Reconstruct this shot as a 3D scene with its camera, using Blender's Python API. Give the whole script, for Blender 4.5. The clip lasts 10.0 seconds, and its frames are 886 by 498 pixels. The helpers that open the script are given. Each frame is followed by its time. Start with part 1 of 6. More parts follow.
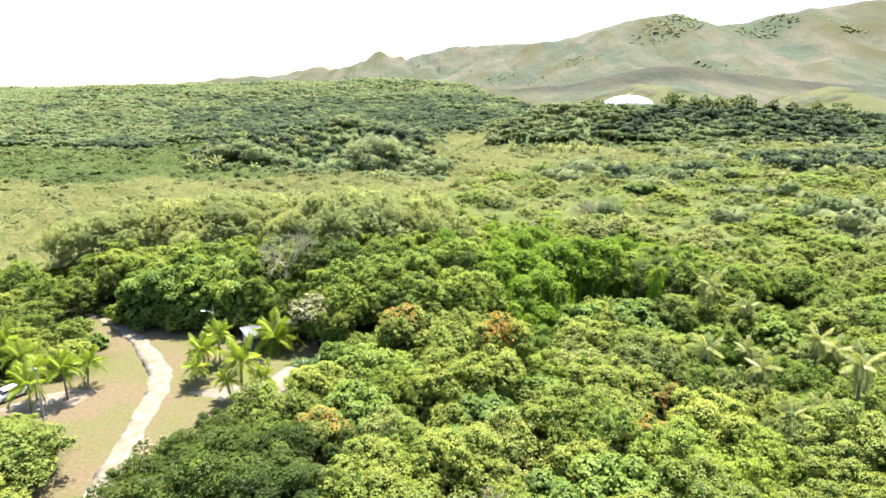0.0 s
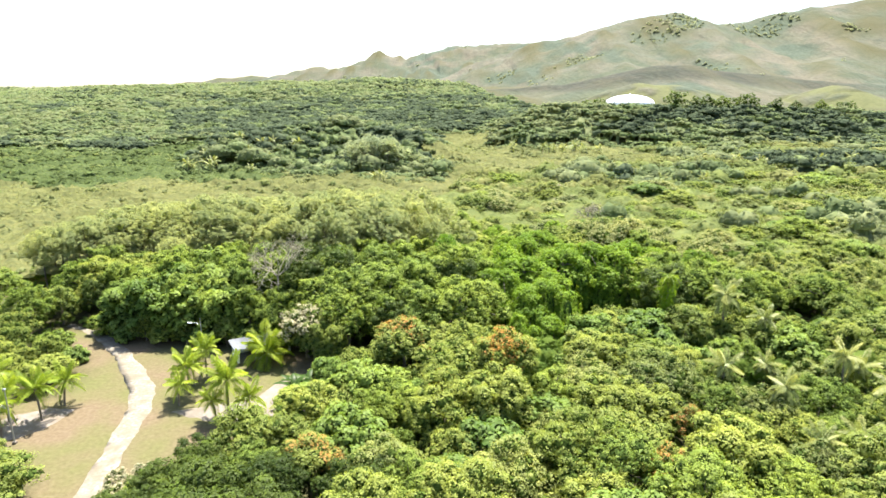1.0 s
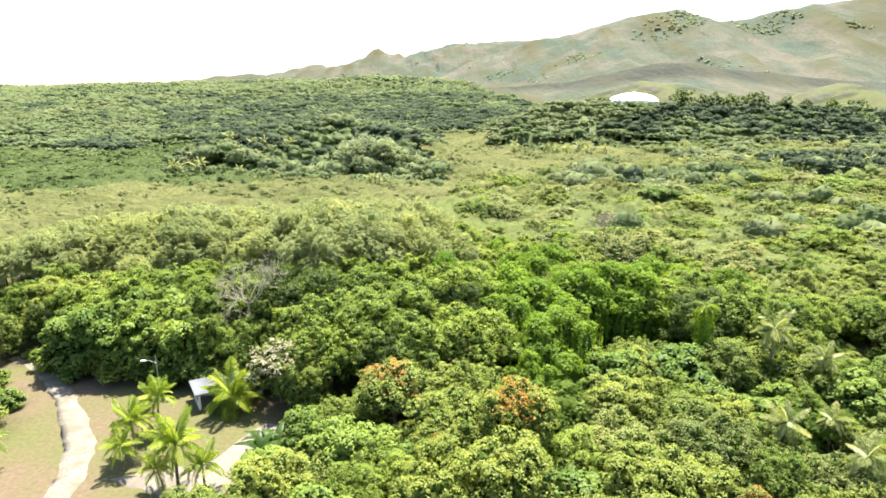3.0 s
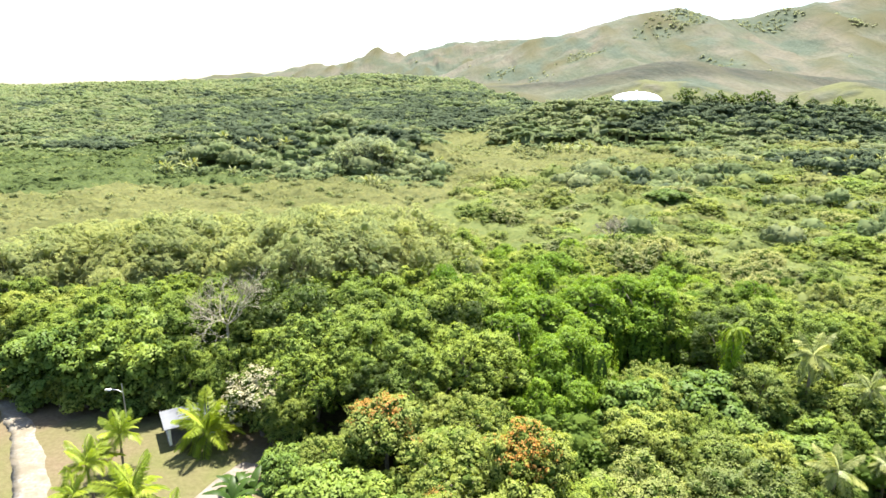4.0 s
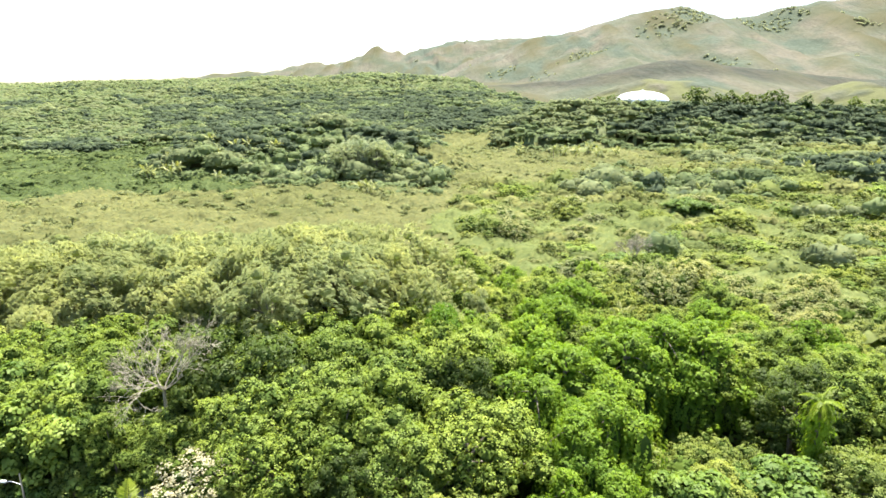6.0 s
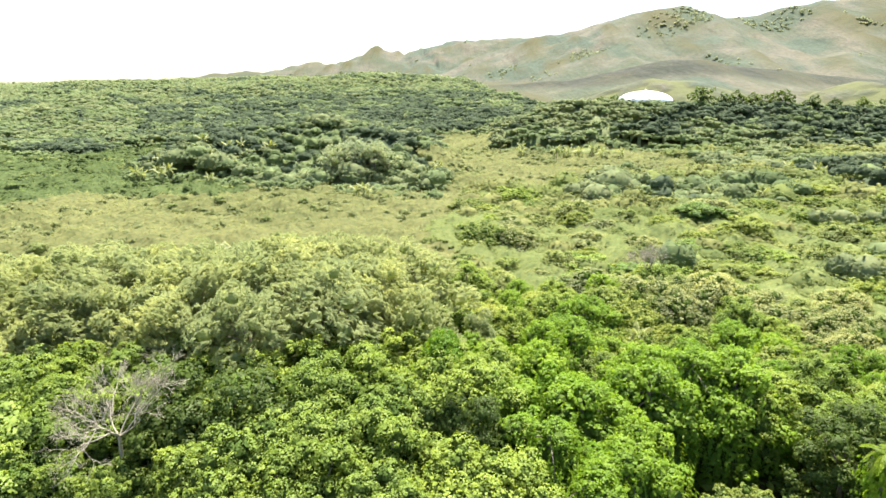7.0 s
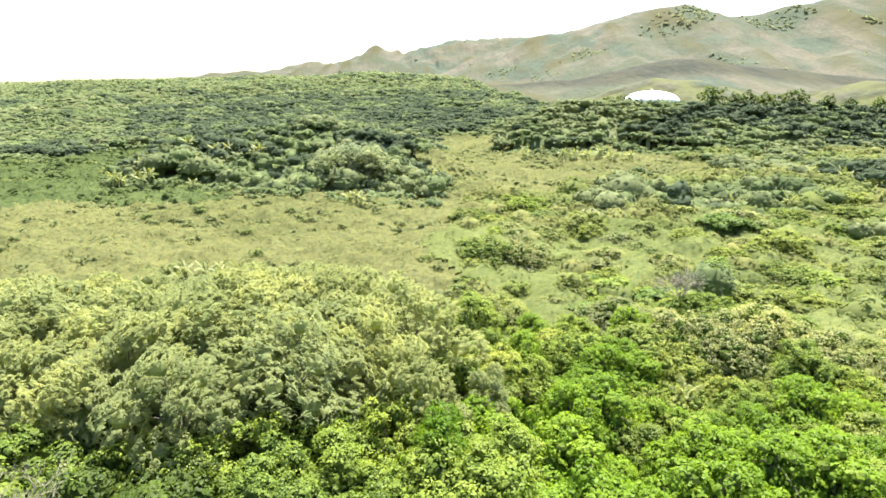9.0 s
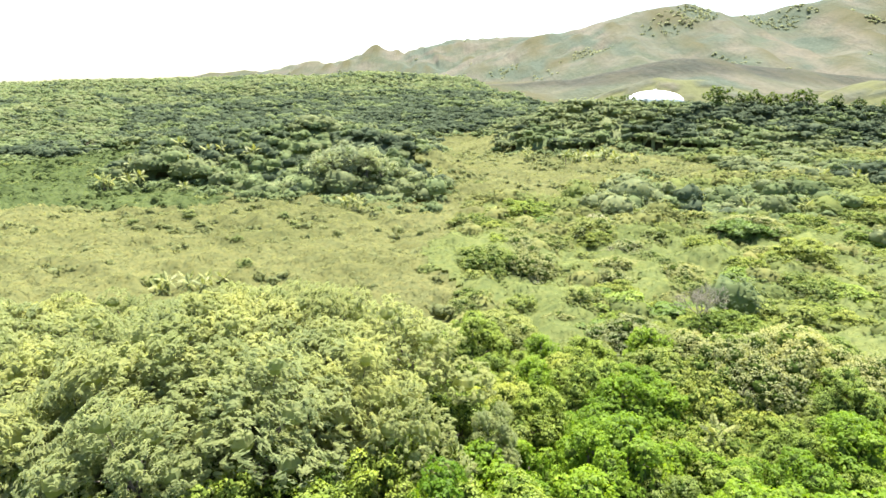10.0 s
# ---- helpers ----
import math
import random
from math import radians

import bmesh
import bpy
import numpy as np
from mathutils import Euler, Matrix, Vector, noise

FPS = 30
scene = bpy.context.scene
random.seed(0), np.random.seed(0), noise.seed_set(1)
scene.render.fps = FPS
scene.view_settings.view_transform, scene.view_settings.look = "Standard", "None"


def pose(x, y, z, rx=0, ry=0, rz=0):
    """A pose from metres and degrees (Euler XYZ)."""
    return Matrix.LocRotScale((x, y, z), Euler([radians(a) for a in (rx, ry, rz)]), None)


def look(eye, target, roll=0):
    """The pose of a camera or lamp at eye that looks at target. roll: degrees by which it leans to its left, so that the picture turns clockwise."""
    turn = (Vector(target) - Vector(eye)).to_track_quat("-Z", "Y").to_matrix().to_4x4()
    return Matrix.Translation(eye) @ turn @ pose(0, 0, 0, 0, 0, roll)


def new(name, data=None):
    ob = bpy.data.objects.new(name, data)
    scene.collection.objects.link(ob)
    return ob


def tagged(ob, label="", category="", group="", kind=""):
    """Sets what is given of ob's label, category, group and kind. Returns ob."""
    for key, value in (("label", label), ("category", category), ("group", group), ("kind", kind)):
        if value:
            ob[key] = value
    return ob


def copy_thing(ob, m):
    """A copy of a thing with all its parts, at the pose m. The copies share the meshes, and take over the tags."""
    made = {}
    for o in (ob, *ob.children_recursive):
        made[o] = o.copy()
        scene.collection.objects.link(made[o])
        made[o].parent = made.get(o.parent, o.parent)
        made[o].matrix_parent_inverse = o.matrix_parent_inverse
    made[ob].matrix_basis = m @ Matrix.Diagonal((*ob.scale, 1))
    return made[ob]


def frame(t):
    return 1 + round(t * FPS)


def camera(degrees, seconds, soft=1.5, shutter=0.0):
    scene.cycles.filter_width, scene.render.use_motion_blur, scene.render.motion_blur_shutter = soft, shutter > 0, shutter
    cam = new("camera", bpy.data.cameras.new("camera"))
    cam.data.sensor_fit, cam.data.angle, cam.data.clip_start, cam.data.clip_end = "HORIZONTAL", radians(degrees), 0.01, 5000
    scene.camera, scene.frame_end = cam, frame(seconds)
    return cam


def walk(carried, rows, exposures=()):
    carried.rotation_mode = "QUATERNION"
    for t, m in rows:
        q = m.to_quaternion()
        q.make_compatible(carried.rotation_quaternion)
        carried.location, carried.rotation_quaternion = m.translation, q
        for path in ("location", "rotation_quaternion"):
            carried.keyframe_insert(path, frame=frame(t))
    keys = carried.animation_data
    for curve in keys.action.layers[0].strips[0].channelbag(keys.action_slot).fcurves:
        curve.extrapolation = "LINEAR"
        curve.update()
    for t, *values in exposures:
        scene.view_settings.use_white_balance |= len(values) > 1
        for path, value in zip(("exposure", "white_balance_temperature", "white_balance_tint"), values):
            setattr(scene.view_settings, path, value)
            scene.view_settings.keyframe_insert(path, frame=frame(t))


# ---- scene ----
cam = camera(73.0, 10.0, soft=1.6)
SCALE = 1.2  # metres for one unit of the plan below
METRES, EYE, TILT, LEAN, TURN = 64.0 * SCALE, 31.0 * SCALE, -14.4, 0.0, 0.0
K = 0.646  # lateral scale that goes with the lens
ROWS = [
    (0.0, 0.0, 0.0, 0.0, -0.0, 0.0, 0.0),
    (0.5, -0.0004, 0.0294, 0.0111, -0.02, -0.02, 0.05),
    (1.0, -0.0003, 0.0639, 0.0237, -0.03, -0.04, 0.09),
    (1.5, 0.0, 0.1022, 0.0378, -0.05, -0.14, 0.1),
    (2.0, 0.0006, 0.1436, 0.0541, -0.09, -0.24, 0.11),
    (2.5, 0.0017, 0.1876, 0.0722, -0.11, -0.26, 0.12),
    (4.0, 0.0054, 0.3333, 0.129, -0.13, -0.47, 0.13),
    (4.5, 0.0065, 0.3842, 0.1498, -0.13, -0.52, 0.13),
    (5.0, 0.0084, 0.4362, 0.1712, -0.12, -0.54, 0.1),
    (5.5, 0.0098, 0.4883, 0.1925, -0.13, -0.56, 0.09),
    (7.0, 0.0112, 0.6397, 0.2509, -0.14, -0.59, 0.05),
    (7.5, 0.0121, 0.6888, 0.2701, -0.14, -0.6, 0.05),
    (8.0, 0.0127, 0.7377, 0.2895, -0.14, -0.6, 0.06),
    (8.5, 0.0137, 0.7863, 0.3085, -0.15, -0.61, 0.05),
    (9.0, 0.0141, 0.8349, 0.3277, -0.14, -0.62, 0.06),
    (9.5, 0.0144, 0.8831, 0.3465, -0.14, -0.64, 0.06),
    (10.0, 0.0147, 0.9305, 0.3656, -0.12, -0.66, 0.04),
]
walk(cam, [(t, pose(0, 0, EYE, TILT, LEAN, TURN) @ pose(METRES * K * x, METRES * y, METRES * K * z, 90 + K * pitch, roll, K * yaw)) for t, x, y, z, yaw, pitch, roll in ROWS])


# ---- world, sun, exposure ----
SUN_ELEVATION, SUN_AZIMUTH = radians(68), radians(18)   # azimuth from +y towards +x
world = bpy.data.worlds.new("sky")
scene.world = world
world.use_nodes = True
wn = world.node_tree
sky = wn.nodes.new("ShaderNodeTexSky")
sky.sky_type, sky.sun_disc = "NISHITA", False
sky.sun_elevation, sky.sun_rotation = SUN_ELEVATION, SUN_AZIMUTH
sky.air_density, sky.dust_density, sky.ozone_density = 1.0, 1.3, 0.8
wn.nodes["Background"].inputs["Strength"].default_value = 0.09
wn.links.new(sky.outputs["Color"], wn.nodes["Background"].inputs["Color"])

sun_data = bpy.data.lights.new("sun", "SUN")
sun_data.energy, sun_data.angle, sun_data.color = 4.7, radians(0.6), (1.0, 0.95, 0.86)
sun = new("sun", sun_data)
sun_way = Vector((math.sin(SUN_AZIMUTH) * math.cos(SUN_ELEVATION), math.cos(SUN_AZIMUTH) * math.cos(SUN_ELEVATION), math.sin(SUN_ELEVATION)))
sun.matrix_basis = look(sun_way * 300, (0, 0, 0))
scene.view_settings.exposure = 2.06


# ---- materials ----
def node_material(name):
    m = bpy.data.materials.new(name)
    m.use_nodes = True
    return m, m.node_tree, m.node_tree.nodes["Principled BSDF"]


def mix_colour(tree, factor, a, b, mode="MIX"):
    n = tree.nodes.new("ShaderNodeMix")
    n.data_type, n.blend_type = "RGBA", mode
    for key, v in (("Factor", factor), ("A", a), ("B", b)):
        socket = [i for i in n.inputs if i.name == key and i.type == ("VALUE" if key == "Factor" else "RGBA")][0]
        if hasattr(v, "is_linked"):
            tree.links.new(v, socket)
        else:
            socket.default_value = v if key == "Factor" else (*v, 1)
    return [o for o in n.outputs if o.type == "RGBA"][0]


def noise_value(tree, scale, detail=4, lo=0.35, hi=0.65, coords="Object", stretch=None):
    tc = tree.nodes.new("ShaderNodeTexCoord")
    n = tree.nodes.new("ShaderNodeTexNoise")
    n.inputs["Scale"].default_value, n.inputs["Detail"].default_value = scale, detail
    src = tc.outputs[coords]
    if stretch:
        mp = tree.nodes.new("ShaderNodeMapping")
        mp.inputs["Scale"].default_value = stretch
        tree.links.new(src, mp.inputs["Vector"])
        src = mp.outputs["Vector"]
    tree.links.new(src, n.inputs["Vector"])
    r = tree.nodes.new("ShaderNodeMapRange")
    r.inputs["From Min"].default_value, r.inputs["From Max"].default_value = lo, hi
    tree.links.new(n.outputs["Fac"], r.inputs["Value"])
    return r.outputs["Result"]


def add_bump(tree, bsdf, height, strength, distance):
    b = tree.nodes.new("ShaderNodeBump")
    b.inputs["Strength"].default_value, b.inputs["Distance"].default_value = strength, distance
    tree.links.new(height, b.inputs["Height"])
    tree.links.new(b.outputs["Normal"], bsdf.inputs["Normal"])


def attribute(tree, name, out="Fac"):
    a = tree.nodes.new("ShaderNodeAttribute")
    a.attribute_name = name
    return a.outputs[out]


def foliage(name, dark, mid, light, through_light=0.42, per_crown=False, rough=0.55, gloss=0.16):
    """Leaves: greens that vary with the leaf and with the tree, and light that shines through."""
    m, t, p = node_material(name)
    geo = t.nodes.new("ShaderNodeNewGeometry")
    if per_crown:
        tree_random = attribute(t, "tint")
    else:
        tree_random = t.nodes.new("ShaderNodeObjectInfo").outputs["Random"]
    one_leaf = geo.outputs["Random Per Island"]
    narrow = t.nodes.new("ShaderNodeMapRange")
    t.links.new(one_leaf, narrow.inputs["Value"])
    narrow.inputs["To Min"].default_value, narrow.inputs["To Max"].default_value = (0.28, 0.72) if per_crown else (0.15, 0.85)
    one_leaf = narrow.outputs["Result"]
    leaf = mix_colour(t, one_leaf, dark, mid)
    pale = mix_colour(t, one_leaf, mid, light)
    both = mix_colour(t, tree_random, leaf, pale)
    wave = t.nodes.new("ShaderNodeMath")
    wave.operation = "MULTIPLY"
    t.links.new(tree_random, wave.inputs[0])
    wave.inputs[1].default_value = 37.0
    other = t.nodes.new("ShaderNodeMath")
    other.operation = "FRACT"
    t.links.new(wave.outputs[0], other.inputs[0])
    hue = mix_colour(t, other.outputs[0], (0.80, 0.85, 0.90), (1.07, 1.06, 0.95))
    if not per_crown:
        both = mix_colour(t, 1.0, both, hue, "MULTIPLY")
    patch = noise_value(t, 0.9, 2, 0.38, 0.62)
    shade = mix_colour(t, patch, (0.86, 0.90, 0.88), (1.14, 1.10, 1.0))
    col = mix_colour(t, 1.0, both, shade, "MULTIPLY")
    t.links.new(col, p.inputs["Base Color"])
    p.inputs["Roughness"].default_value = rough
    p.inputs["Specular IOR Level"].default_value = gloss
    tr = t.nodes.new("ShaderNodeBsdfTranslucent")
    warm = mix_colour(t, 1.0, col, (1.08, 1.08, 0.92) if per_crown or "needles" in name else (1.3, 1.3, 0.65), "MULTIPLY")
    t.links.new(warm, tr.inputs["Color"])
    mx = t.nodes.new("ShaderNodeMixShader")
    mx.inputs["Fac"].default_value = through_light
    t.links.new(p.outputs["BSDF"], mx.inputs[1])
    t.links.new(tr.outputs["BSDF"], mx.inputs[2])
    t.links.new(mx.outputs["Shader"], t.nodes["Material Output"].inputs["Surface"])
    return m


LEAF = {
    "dark": foliage("leaves_dark_green", (0.033, 0.055, 0.012), (0.065, 0.098, 0.020), (0.105, 0.140, 0.031)),
    "mid": foliage("leaves_mid_green", (0.117, 0.171, 0.032), (0.202, 0.272, 0.050), (0.292, 0.351, 0.071)),
    "light": foliage("leaves_yellow_green", (0.136, 0.177, 0.038), (0.229, 0.276, 0.063), (0.313, 0.342, 0.091)),
    "blue": foliage("leaves_blue_green", (0.088, 0.152, 0.034), (0.180, 0.258, 0.058), (0.280, 0.348, 0.085)),
    "vine": foliage("vine_leaves", (0.069, 0.140, 0.012), (0.145, 0.244, 0.021), (0.253, 0.337, 0.039), 0.45, gloss=0.14),
    "olive": foliage("leaves_olive", (0.166, 0.196, 0.060), (0.242, 0.276, 0.090), (0.314, 0.336, 0.121)),
    "tan": foliage("leaves_tan_olive", (0.204, 0.220, 0.090), (0.275, 0.288, 0.125), (0.347, 0.350, 0.165)),
    "needle": foliage("casuarina_needles", (0.267, 0.297, 0.123), (0.345, 0.373, 0.159), (0.435, 0.456, 0.205), 0.62, rough=0.8, gloss=0.1),
    "pale_needle": foliage("pale_casuarina_needles", (0.319, 0.358, 0.220), (0.385, 0.424, 0.264), (0.451, 0.484, 0.308), 0.68, rough=0.8, gloss=0.1),
    "palm": foliage("young_palm_leaflets", (0.144, 0.204, 0.024), (0.252, 0.324, 0.041), (0.348, 0.396, 0.066), 0.4, rough=0.4),
    "old_palm": foliage("grown_palm_leaflets", (0.157, 0.189, 0.068), (0.284, 0.315, 0.116), (0.420, 0.409, 0.189), 0.3, rough=0.4),
    "banana": foliage("banana_blade", (0.021, 0.045, 0.008), (0.036, 0.072, 0.013), (0.060, 0.102, 0.020), 0.35, rough=0.4),
    "flower": foliage("orange_blossom", (0.387, 0.157, 0.036), (0.422, 0.224, 0.061), (0.409, 0.274, 0.084), 0.3),
    "brown": foliage("withered_brown_leaves", (0.040, 0.030, 0.020), (0.075, 0.058, 0.042), (0.12, 0.10, 0.075), 0.2),
    "dry": foliage("dry_grey_leaves", (0.22, 0.20, 0.13), (0.36, 0.33, 0.22), (0.42, 0.38, 0.27), 0.2),
}
FAR = {"per_crown": True, "rough": 0.85, "gloss": 0.08}
WOODS = {
    # Distance haze is put into these three greens, and cloud shade into the dark.
    "dark": foliage("far_hazed_leaves_dark", (0.066, 0.092, 0.056), (0.095, 0.126, 0.075), (0.134, 0.170, 0.101), 0.50, **FAR),
    "mid": foliage("far_hazed_leaves_mid", (0.119, 0.158, 0.074), (0.170, 0.219, 0.100), (0.237, 0.287, 0.133), 0.50, **FAR),
    "light": foliage("far_hazed_leaves_light", (0.140, 0.173, 0.086), (0.202, 0.237, 0.115), (0.270, 0.300, 0.155), 0.50, **FAR),
    "meadow": foliage("meadow_blades", (0.162, 0.176, 0.070), (0.211, 0.223, 0.091), (0.263, 0.267, 0.120), 0.55, **FAR),
    "reed": foliage("reed_clump_leaves", (0.171, 0.195, 0.081), (0.217, 0.244, 0.106), (0.268, 0.287, 0.135), 0.55, **FAR),
    "scrub_olive": foliage("scrub_leaves_olive", (0.166, 0.184, 0.068), (0.240, 0.259, 0.097), (0.326, 0.331, 0.137), 0.55, **FAR),
    "scrub_light": foliage("scrub_leaves_light", (0.156, 0.193, 0.063), (0.217, 0.260, 0.089), (0.284, 0.323, 0.123), 0.55, **FAR),
    "scrub_mid": foliage("scrub_leaves_mid", (0.130, 0.166, 0.059), (0.198, 0.240, 0.087), (0.271, 0.306, 0.118), 0.55, **FAR),
    # Scrub green with the cloud shade over the flat land put into it.
    "low_scrub": foliage("low_scrub_shaded_leaves", (0.078, 0.110, 0.040), (0.108, 0.148, 0.054), (0.146, 0.188, 0.072), 0.55, **FAR),
    "hill": foliage("hillside_leaves", (0.206, 0.228, 0.136), (0.260, 0.282, 0.170), (0.315, 0.331, 0.205), 0.60, **FAR),
    "thicket": foliage("thicket_leaves", (0.093, 0.155, 0.029), (0.146, 0.224, 0.045), (0.209, 0.286, 0.069), 0.66, **FAR),
    "floor": foliage("undergrowth_leaves", (0.05, 0.085, 0.018), (0.10, 0.155, 0.032), (0.17, 0.23, 0.05), 0.50, **FAR),
}


def bark(name, a, b, scale=6):
    m, t, p = node_material(name)
    n = noise_value(t, scale, 6, 0.3, 0.7, stretch=(1, 1, 0.25))
    t.links.new(mix_colour(t, n, a, b), p.inputs["Base Color"])
    p.inputs["Roughness"].default_value = 0.9
    add_bump(t, p, n, 0.6, 0.03)
    return m


# The shade inside the crowns is put into these darker greens.
SHADED_INSIDE = foliage("inner_foliage_shade", (0.048, 0.074, 0.017), (0.066, 0.098, 0.023), (0.088, 0.122, 0.030), 0.1, rough=0.95, gloss=0.0)
BARK = bark("bark", (0.07, 0.055, 0.04), (0.20, 0.17, 0.13))
PALM_BARK = bark("palm_bark", (0.10, 0.08, 0.055), (0.24, 0.20, 0.15), 9)
DEAD_WOOD = bark("weathered_dead_wood", (0.22, 0.195, 0.135), (0.36, 0.325, 0.24))


def plain(name, colour, other, rough, scale, metal=0.0, bump=0.2):
    m, t, p = node_material(name)
    n = noise_value(t, scale, 6, 0.3, 0.7)
    t.links.new(mix_colour(t, n, colour, other), p.inputs["Base Color"])
    p.inputs["Roughness"].default_value, p.inputs["Metallic"].default_value = rough, metal
    add_bump(t, p, n, bump, 0.01)
    return m


WHITE_PAINT = plain("weathered_white_paint", (0.80, 0.80, 0.78), (0.66, 0.66, 0.63), 0.6, 3)
ROOF_SHEET = plain("painted_roof_sheet", (0.135, 0.145, 0.16), (0.105, 0.112, 0.122), 0.7, 1.2)
TANK_WHITE = plain("tank_white_paint", (0.85, 0.86, 0.86), (0.78, 0.79, 0.79), 0.45, 0.15)
DARK_GLASS = plain("dark_glass", (0.02, 0.022, 0.025), (0.03, 0.032, 0.035), 0.08, 2, bump=0.0)
RUBBER = plain("black_rubber", (0.02, 0.02, 0.02), (0.035, 0.035, 0.033), 0.85, 8)
GREY_STEEL = plain("galvanised_steel", (0.45, 0.46, 0.47), (0.33, 0.34, 0.35), 0.45, 5, 0.8)
CAR_WHITE = plain("white_car_paint", (0.80, 0.80, 0.80), (0.74, 0.74, 0.73), 0.25, 2, bump=0.02)


def surface(name, a, b, c, fine, coarse, rough=0.95, bump=0.5, depth=0.04):
    """A rough ground: two scales of noise over three colours."""
    m, t, p = node_material(name)
    n1, n2 = noise_value(t, fine, 8, 0.3, 0.7), noise_value(t, coarse, 5, 0.36, 0.64)
    col = mix_colour(t, n2, mix_colour(t, n1, a, b), c)
    t.links.new(col, p.inputs["Base Color"])
    p.inputs["Roughness"].default_value = rough
    p.inputs["Specular IOR Level"].default_value = 0.2
    add_bump(t, p, n1, bump, depth)
    return m


PATH_MAT = surface("crushed_coral", (0.135, 0.118, 0.086), (0.272, 0.250, 0.216), (0.150, 0.128, 0.092), 3.4, 0.7)
PAD_MAT = surface("worn_concrete", (0.155, 0.130, 0.104), (0.25, 0.22, 0.185), (0.140, 0.118, 0.092), 4.0, 0.35, 0.85, 0.3, 0.02)
GRAVEL_MAT = surface("grey_gravel", (0.14, 0.125, 0.11), (0.23, 0.205, 0.185), (0.15, 0.12, 0.085), 5.0, 0.6)


def ground_material():
    """One ground: forest floor, sandy lawn, meadow and grassy hills, mixed by land cover."""
    m, t, p = node_material("ground")
    fine, mid, broad = noise_value(t, 2.5, 8, 0.3, 0.7), noise_value(t, 0.22, 6, 0.38, 0.62), noise_value(t, 0.012, 7, 0.38, 0.62)
    floor_col = mix_colour(t, fine, (0.035, 0.040, 0.014), (0.085, 0.075, 0.035))
    broad_patch = noise_value(t, 0.10, 6, 0.40, 0.62)
    sand = mix_colour(t, fine, (0.104, 0.077, 0.046), (0.140, 0.108, 0.068))
    lawn = mix_colour(t, fine, (0.082, 0.084, 0.030), (0.108, 0.108, 0.042))
    clearing = mix_colour(t, broad_patch, sand, lawn)
    meadow = mix_colour(t, mid, (0.110, 0.135, 0.048), (0.160, 0.180, 0.070))
    rough_hill, tussock = noise_value(t, 0.05, 8, 0.36, 0.64), noise_value(t, 0.22, 6, 0.34, 0.66)
    hill = mix_colour(t, broad, (0.064, 0.074, 0.044), (0.108, 0.098, 0.070))
    hill = mix_colour(t, rough_hill, hill, mix_colour(t, broad, (0.054, 0.066, 0.042), (0.090, 0.085, 0.062)))
    green_patch = noise_value(t, 0.0065, 6, 0.53, 0.60)
    hill = mix_colour(t, green_patch, hill, mix_colour(t, rough_hill, (0.062, 0.078, 0.054), (0.050, 0.066, 0.046)))
    hill = mix_colour(t, 1.0, hill, mix_colour(t, tussock, (0.80, 0.82, 0.80), (1.16, 1.14, 1.12)), "MULTIPLY")
    # Foothill heath: its own brown-green, darkened further to stand for cloud shade.
    shaded_heath = mix_colour(t, rough_hill, mix_colour(t, tussock, (0.020, 0.025, 0.016), (0.034, 0.038, 0.025)), mix_colour(t, tussock, (0.032, 0.033, 0.022), (0.056, 0.052, 0.036)))
    hill = mix_colour(t, attribute(t, "shaded_heath"), hill, shaded_heath)
    hill = mix_colour(t, attribute(t, "greenness"), hill, mix_colour(t, tussock, (0.042, 0.058, 0.036), (0.064, 0.080, 0.050)))
    col = mix_colour(t, attribute(t, "clearing"), floor_col, clearing)
    col = mix_colour(t, attribute(t, "meadow"), col, meadow)
    col = mix_colour(t, attribute(t, "hill"), col, hill)
    t.links.new(col, p.inputs["Base Color"])
    p.inputs["Roughness"].default_value = 0.95
    p.inputs["Specular IOR Level"].default_value = 0.15
    relief = noise_value(t, 0.028, 10, 0.25, 0.75, stretch=(1.0, 0.3, 0.5))
    scaled = t.nodes.new("ShaderNodeMath")
    scaled.operation = "MULTIPLY"
    t.links.new(relief, scaled.inputs[0])
    t.links.new(attribute(t, "hill"), scaled.inputs[1])
    near_bump = t.nodes.new("ShaderNodeBump")
    near_bump.inputs["Strength"].default_value, near_bump.inputs["Distance"].default_value = 0.5, 0.05
    far_bump = t.nodes.new("ShaderNodeBump")
    far_bump.inputs["Strength"].default_value, far_bump.inputs["Distance"].default_value = 0.6, 14.0
    t.links.new(fine, near_bump.inputs["Height"])
    t.links.new(scaled.outputs[0], far_bump.inputs["Height"])
    t.links.new(near_bump.outputs["Normal"], far_bump.inputs["Normal"])
    t.links.new(far_bump.outputs["Normal"], p.inputs["Normal"])
    return m


# ---- small geometry kit ----
def unit(v):
    return v / np.maximum(np.linalg.norm(v, axis=-1, keepdims=True), 1e-9)


